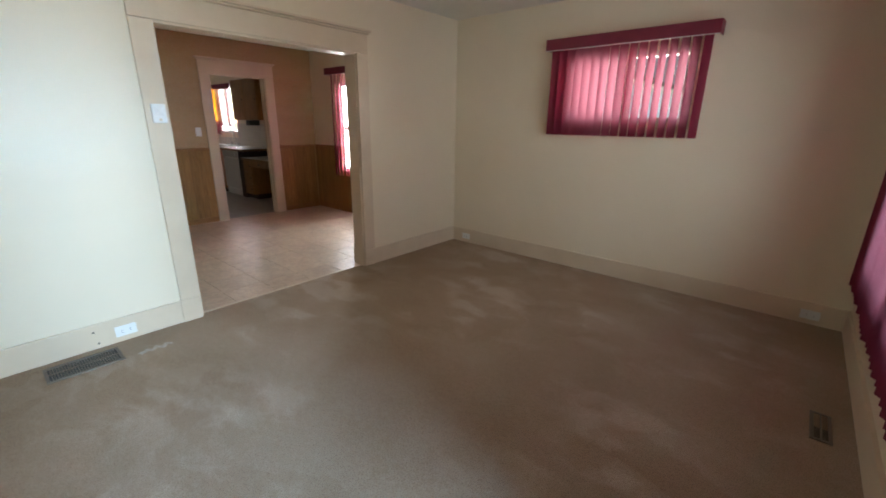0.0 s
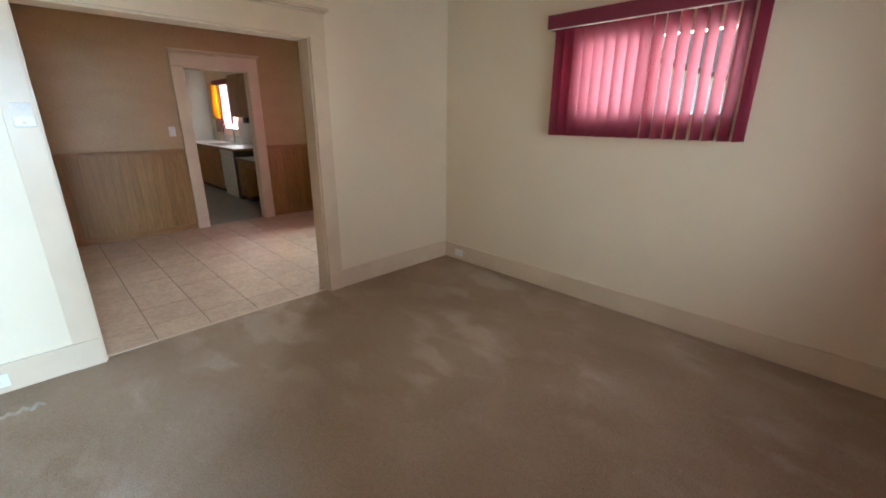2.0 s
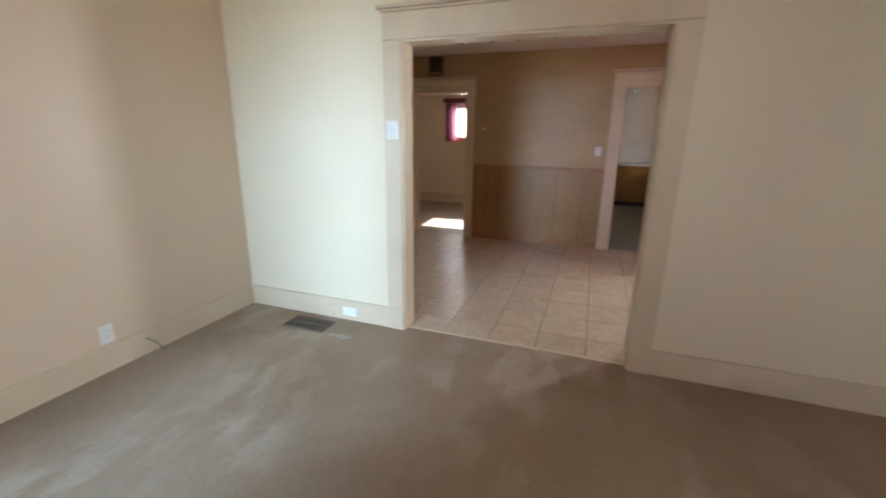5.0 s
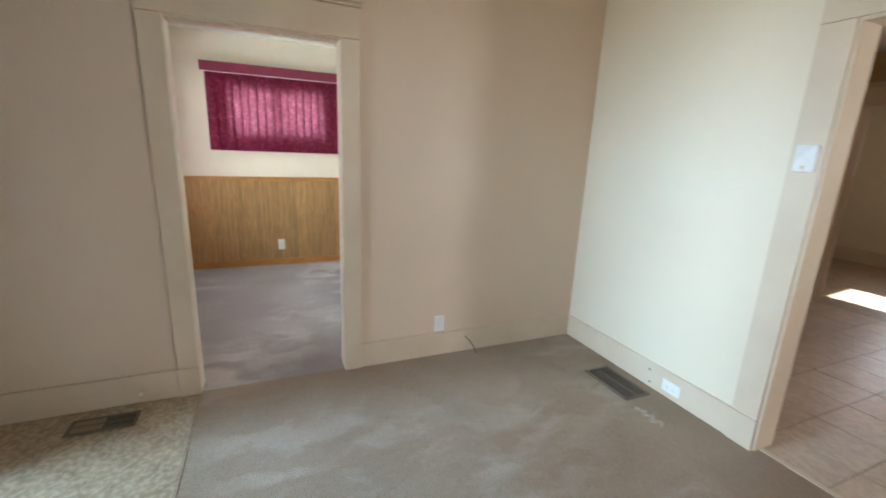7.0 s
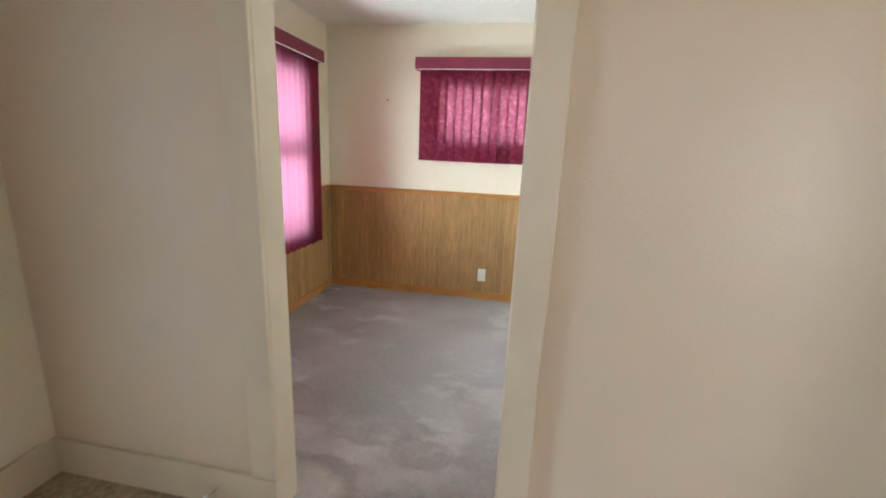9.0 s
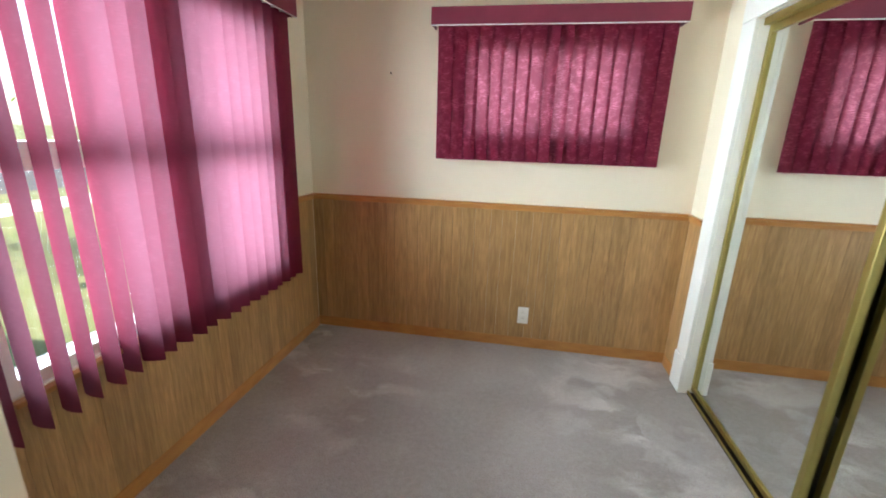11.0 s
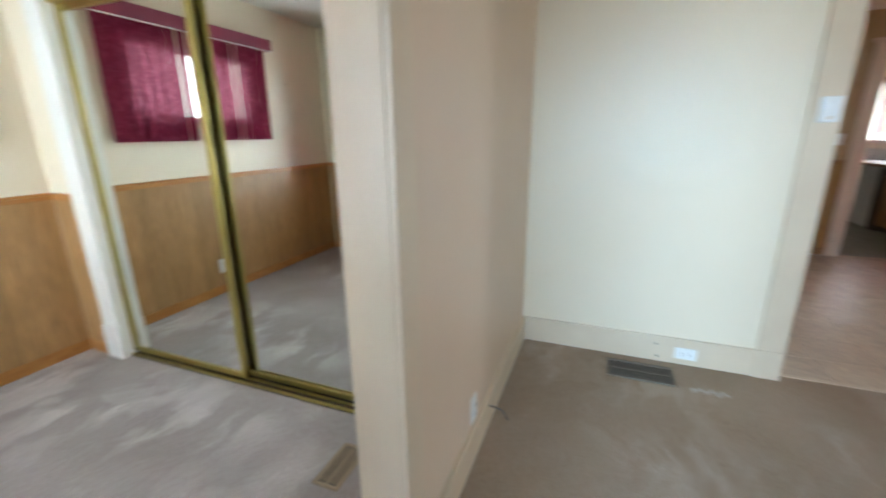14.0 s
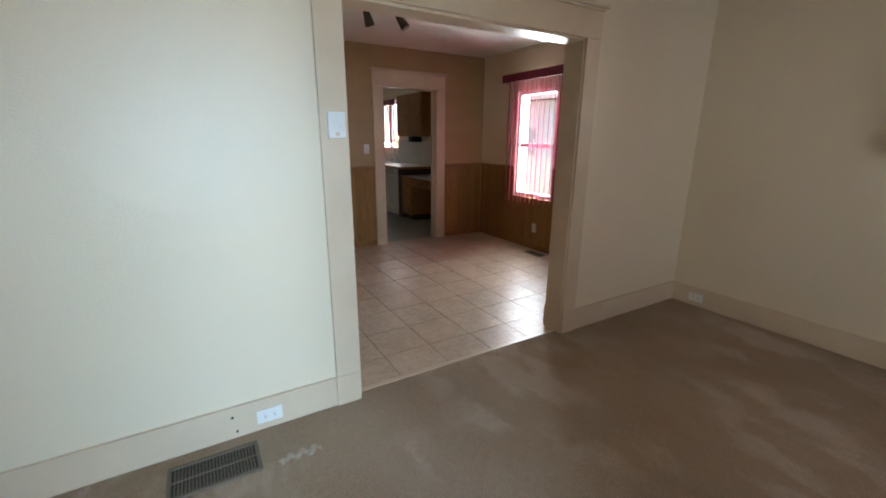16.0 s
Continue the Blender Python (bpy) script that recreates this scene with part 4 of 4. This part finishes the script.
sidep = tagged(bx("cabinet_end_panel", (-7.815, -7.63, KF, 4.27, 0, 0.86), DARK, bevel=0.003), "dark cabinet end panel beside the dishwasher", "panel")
ct = tagged(bx("countertop", (-10.78, -7.60, 3.62, 4.265, 0.862, 0.905), COUNTER, bevel=0.006), "pale laminate countertop with sink", "countertop")
bx("front_edge", (-10.12, -7.60, 3.612, 3.619, 0.864, 0.902), DTRIM, ct, "dark oak edge strip", bevel=0.002)
bx("end_edge", (-7.599, -7.592, 3.62, 4.265, 0.864, 0.902), DTRIM, ct, "dark oak edge strip", bevel=0.002)
tagged(bx("countertop", (-10.78, -10.12, 2.33, 3.615, 0.862, 0.905), COUNTER, bevel=0.006), "pale laminate countertop on the end wall", "countertop")
dk = thing("kitchen_desk", (-6.86, 3.95, 0.72), "low laminate desk beside the oak drawers", "desk")
bx("worktop", (-7.598, -6.12, 3.62, 4.265, 0.722, 0.76), COUNTER, dk, bevel=0.006)
bx("front_edge", (-7.598, -6.12, 3.612, 3.619, 0.722, 0.757), DTRIM, dk, "dark oak edge strip", bevel=0.002)
for x0, x1 in ((-7.285, -6.72), (-6.70, -6.135)):
    dr = bx("drawer", (x0, x1, 3.665, 3.69, 0.605, 0.716), OAK, dk, "oak drawer front", bevel=0.006)
    part("knob", finish(cyl(bmesh.new(), ((x0 + x1) / 2, 3.6645, 0.66), ((x0 + x1) / 2, 3.64, 0.66), 0.009, 0.014, 12)), METAL, dr, "dark round knob")
# near-black board paints the shade inside the kneehole
bx("back_panel", (-7.29, -6.13, 4.20, 4.265, 0.0, 0.718), DARK, dk, "back panel coloured as the kneehole's shade")
sk = thing("kitchen_sink", (-9.0, 3.95, 0.905), "steel double sink set in the counter", "sink")
bx("rim", (-9.42, -8.60, 3.70, 4.16, 0.906, 0.914), CHROME, sk, "steel rim")
# the basins' depth is only painted: thin dark sheets on the rim
bx("basin", (-9.38, -9.03, 3.74, 4.06, 0.9142, 0.916), METAL, sk, "flat dark sheet for the shaded basin", bevel=0)
bx("basin", (-8.99, -8.64, 3.74, 4.06, 0.9142, 0.916), METAL, sk, "flat dark sheet for the shaded basin", bevel=0)
fa = thing("faucet", (-8.95, 4.11, 0.915), "chrome gooseneck faucet behind the sink", "faucet")
bm = bmesh.new()
cyl(bm, (-8.95, 4.11, 0.915), (-8.95, 4.11, 1.16), 0.014)
prev = Vector((-8.95, 4.11, 1.16))
for k in range(1, 10):
    a = math.pi * k / 9
    p = Vector((-8.95 - 0.10 * (1 - math.cos(a)), 4.11 - 0.08 * (1 - math.cos(a)), 1.16 + 0.11 * math.sin(a)))
    cyl(bm, prev, p, 0.013, seg=10)
    prev = p
cyl(bm, prev, prev + Vector((0, 0, -0.05)), 0.011)
part("spout", finish(bm), CHROME, fa)
bx("handle", (-8.80, -8.77, 4.08, 4.14, 0.915, 0.97), CHROME, fa)
bx("handle", (-9.12, -9.09, 4.08, 4.14, 0.915, 0.97), CHROME, fa)
sm = to_mesh("wall_tile", finish(box(bmesh.new(), 0.001, 0.149, -0.006, 0.0, 0.001, 0.149)), SPLASH)
bs = thing("backsplash", (-8.9, 4.27, 0.905), "white square tile backsplash", "backsplash", kind="structure")
for i in range(21):
    for j in range(3):
        x, z = -10.14 + i * 0.15, 0.906 + j * 0.15
        if not (-9.98 < x + 0.075 < -9.02 and z + 0.15 > 1.15):
            piece("wall_tile", sm, (x, 4.27, z), bs)
ub = thing("kitchen_blind", (-9.4, 4.2, 2.1), "pink and purple blinds parted over the sink window", "window blind")
bx("valance", (-9.98, -8.95, 4.14, 4.15, 2.06, 2.16), MAROON, ub)
bx("bracket", (-9.98, -8.95, 4.152, 4.268, 2.13, 2.15), PLASTIC, ub)
for k in range(13):
    bx("slat", (-9.70 + k * 0.05, -9.655 + k * 0.05, 4.17 + 0.012 * (k % 2), 4.174 + 0.012 * (k % 2), 1.3, 2.06), SLAT, ub, bevel=0)
for k in range(9):
    bx("slat", (-10.16 + k * 0.05, -10.115 + k * 0.05, 4.17 + 0.012 * (k % 2), 4.174 + 0.012 * (k % 2), 1.12, 1.40), SLAT, ub, bevel=0)
oc = tagged(bx("curtain", (-10.20, -9.80, 4.14, 4.165, 1.40, 2.12), ORANGE, bevel=0.003), "orange sunlit curtain panel beside the window", "curtain")
cm = thing("canister", (-7.98, 4.10, 1.33), "small black appliance hung under the wall cabinet", "appliance")
bx("body", (-8.06, -7.90, 4.0, 4.20, 1.33, 1.428), BLACK, cm, bevel=0.01)
ks = thing("kitchen_spot_light", (-8.6, 2.9, 2.42), "white swivelling ceiling spot", "spot light")
spot(ks, -8.6, 2.9, 2.31, Vector((0.3, -0.2, -0.9)).normalized(), 2.39, PLASTIC)
for y in (2.75, 3.35):
    plate("outlet", "x", KW, 1, y, 1.12, 0.072, 0.115, "white outlet over the end counter", "outlet", VS)
board("wall_strip", "x", KW, 1, 2.0, 4.27, 1.36, 1.385, 0.012, WHITE, "thin white trim strip on the kitchen wall")
sl = thing("ceiling_light", (-0.85, -2.1, 2.5), "small white ceiling smoke alarm", "smoke alarm")
part("body", finish(cyl(bmesh.new(), (-0.85, -2.1, 2.475), (-0.85, -2.1, H), 0.06, 0.065, 24)), PLASTIC, sl)

# ---- outdoors ----
slab("ground", (-400, 400, -400, 400, -0.75, -0.55), GRASS, "dry lawn around the house", "ground")
slab("road", (14, 21, -200, 200, -0.55, -0.545), ASPHALT, "asphalt street", "road")
slab("pavement", (10.5, 12, -200, 200, -0.55, -0.52), CONCRETE, "concrete pavement", "pavement")
slab("porch", (E1, 4.0, -0.6, 1.8, -0.55, -0.06), CONCRETE, "concrete front step", "porch")
# unseen side walls and cover, added to narrow the light through the front door
slab("porch_wall_south", (E1, 3.85, -0.20, -0.05, -0.06, 2.6), CONCRETE, "unseen grey side baffle that narrows the door light", "porch")
slab("porch_wall_north", (E1, 3.85, 1.25, 1.40, -0.06, 2.6), CONCRETE, "unseen grey side baffle that narrows the door light", "porch")
slab("porch_roof", (E1 + 0.41, 4.1, -0.4, 1.6, 2.61, 2.7), ROOF, "unseen low cover that shapes the door light", "porch")


def house(x0, x1, y0, y1, h, ridge, label, openings):
    e = thing("house", ((x0 + x1) / 2, (y0 + y1) / 2, -0.55), label, "house", "neighbour houses")
    bx("wall", (x0, x1, y0, y1, -0.55, h), SIDING, e, "white siding", bevel=0)
    bm = bmesh.new()
    ym = (y0 + y1) / 2
    v = [bm.verts.new(p) for p in ((x0 - 0.4, y0 - 0.4, h), (x1 + 0.4, y0 - 0.4, h), (x1 + 0.4, y1 + 0.4, h), (x0 - 0.4, y1 + 0.4, h), (x0 - 0.4, ym, ridge), (x1 + 0.4, ym, ridge))]
    for f in ((0, 1, 5, 4), (2, 3, 4, 5), (0, 4, 3), (1, 2, 5), (0, 3, 2, 1)):
        bm.faces.new([v[i] for i in f])
    part("roof", finish(bm), ROOF, e, "grey shingle roof")
    for ax, a, z, w, hh in openings:
        d = (a - w / 2, a + w / 2, y0 - 0.03, y0 - 0.002, z, z + hh) if ax == "y" else (x0 - 0.03, x0 - 0.002, a - w / 2, a + w / 2, z, z + hh)
        wn_ = bx("window", d, WHITE, e, bevel=0.004)
        d2 = (a - w / 2 + 0.06, a + w / 2 - 0.06, y0 - 0.036, y0 - 0.031, z + 0.06, z + hh - 0.06) if ax == "y" else (x0 - 0.036, x0 - 0.031, a - w / 2 + 0.06, a + w / 2 - 0.06, z + 0.06, z + hh - 0.06)
        bx("pane", d2, HAZE, wn_, bevel=0)
    return e


house(-16, -3.5, 10.5, 18, 2.6, 4.9, "white sided neighbour house", [("y", -12, 0.6, 1.0, 1.2), ("y", -7.5, 0.6, 1.0, 1.2)])
house(26, 36, -10, -1, 2.6, 4.8, "white house across the street", [("x", -7, 0.4, 1.2, 1.2), ("x", -4, 0.4, 1.2, 1.2)])
house(26, 36, 6, 15, 2.6, 4.8, "white house across the street", [("x", 8, 0.4, 1.2, 1.2), ("x", 12, 0.4, 1.2, 1.2)])
fn = thing("fence", (-4, 8.6, -0.55), "white board fence along the side yard", "fence")
fmesh = to_mesh("board", finish(box(bmesh.new(), 0.003, 0.147, -0.01, 0.01, 0, 1.5)), SIDING)
for i in range(110):
    piece("board", fmesh, (-14 + i * 0.15, 8.6, -0.55), fn)


def tree(x, y, h, r, seed, label):
    rng = random.Random(seed)
    e = thing("tree", (x, y, -0.55), label, "tree", "garden trees")
    bm = bmesh.new()
    cyl(bm, (x, y, -0.55), (x + 0.1, y, h * 0.45), 0.16, 0.10, 10)
    tips = []
    for k in range(6):
        a, up = k * 1.05 + rng.random(), rng.uniform(0.6, 0.9)
        tip = Vector((x + math.cos(a) * r * 0.6, y + math.sin(a) * r * 0.6, h * up))
        cyl(bm, (x + 0.05, y, h * rng.uniform(0.3, 0.44)), tip, 0.06, 0.02, 6)
        tips.append(tip)
    part("trunk", finish(bm), BARK, e, "brown bark")
    verts, faces = [], []
    for k in range(2600):
        c = rng.choice(tips) + Vector((rng.gauss(0, r * 0.3), rng.gauss(0, r * 0.3), rng.gauss(0, h * 0.13)))
        q = Euler((rng.random() * 6, rng.random() * 6, rng.random() * 6)).to_matrix()
        s = rng.uniform(0.05, 0.11)
        i = len(verts)
        verts += [tuple(c + q @ Vector(p) * s) for p in ((-1, 0, 0), (0, -0.5, 0.1), (1, 0, 0), (0, 0.5, 0.1))]
        faces.append((i, i + 1, i + 2, i + 3))
    me = bpy.data.meshes.new("crown")
    me.from_pydata(verts, [], faces)
    me.materials.append(LEAF)
    cr = new("crown", me)
    cr.parent = e
    cr.matrix_parent_inverse = e.matrix_basis.inverted()
    tagged(cr, "loose green leaves", kind="stuff")
    return e


for k, (x, y, h, r) in enumerate(((-0.6, -6.4, 3.6, 1.6), (-2.6, -6.9, 3.9, 1.8), (1.6, -7.0, 3.4, 1.6), (9.0, -3.5, 4.5, 2.0), (8.5, 6.0, 4.5, 2.0), (13.0, 1.5, 5.0, 2.2))):
    tree(x, y, h, r, k + 3, "leafy green garden tree")

# ---- floor tiles of the dining room ----
P, J = 0.34, 0.005
fl = slab("floor_dining", (DX1 - 0.06, -2.925, -0.60, DN, -0.03, -0.0035), GROUT, "beige ceramic tile floor with brown joints", "floor")
TILES = {}
xs = [-2.925] + [-3.19 - P * i for i in range(9)] + [DX1 - 0.058]
ys = [-0.60] + [-0.60 + 0.31 + P * i for i in range(13)] + [DN]
for i in range(len(xs) - 1):
    for j in range(len(ys) - 1):
        w, d = xs[i] - xs[i + 1] - J, ys[j + 1] - ys[j] - J
        if w < 0.02 or d < 0.02:
            continue
        key = (round(w, 3), round(d, 3))
        if key not in TILES:
            TILES[key] = to_mesh("tile", finish(box(bmesh.new(), 0, w, 0, d, -0.008, 0.0), 0.001), TILE)
        piece("tile", TILES[key], (xs[i + 1] + J / 2, ys[j] + J / 2, random.uniform(-0.0006, 0.0003)), fl)
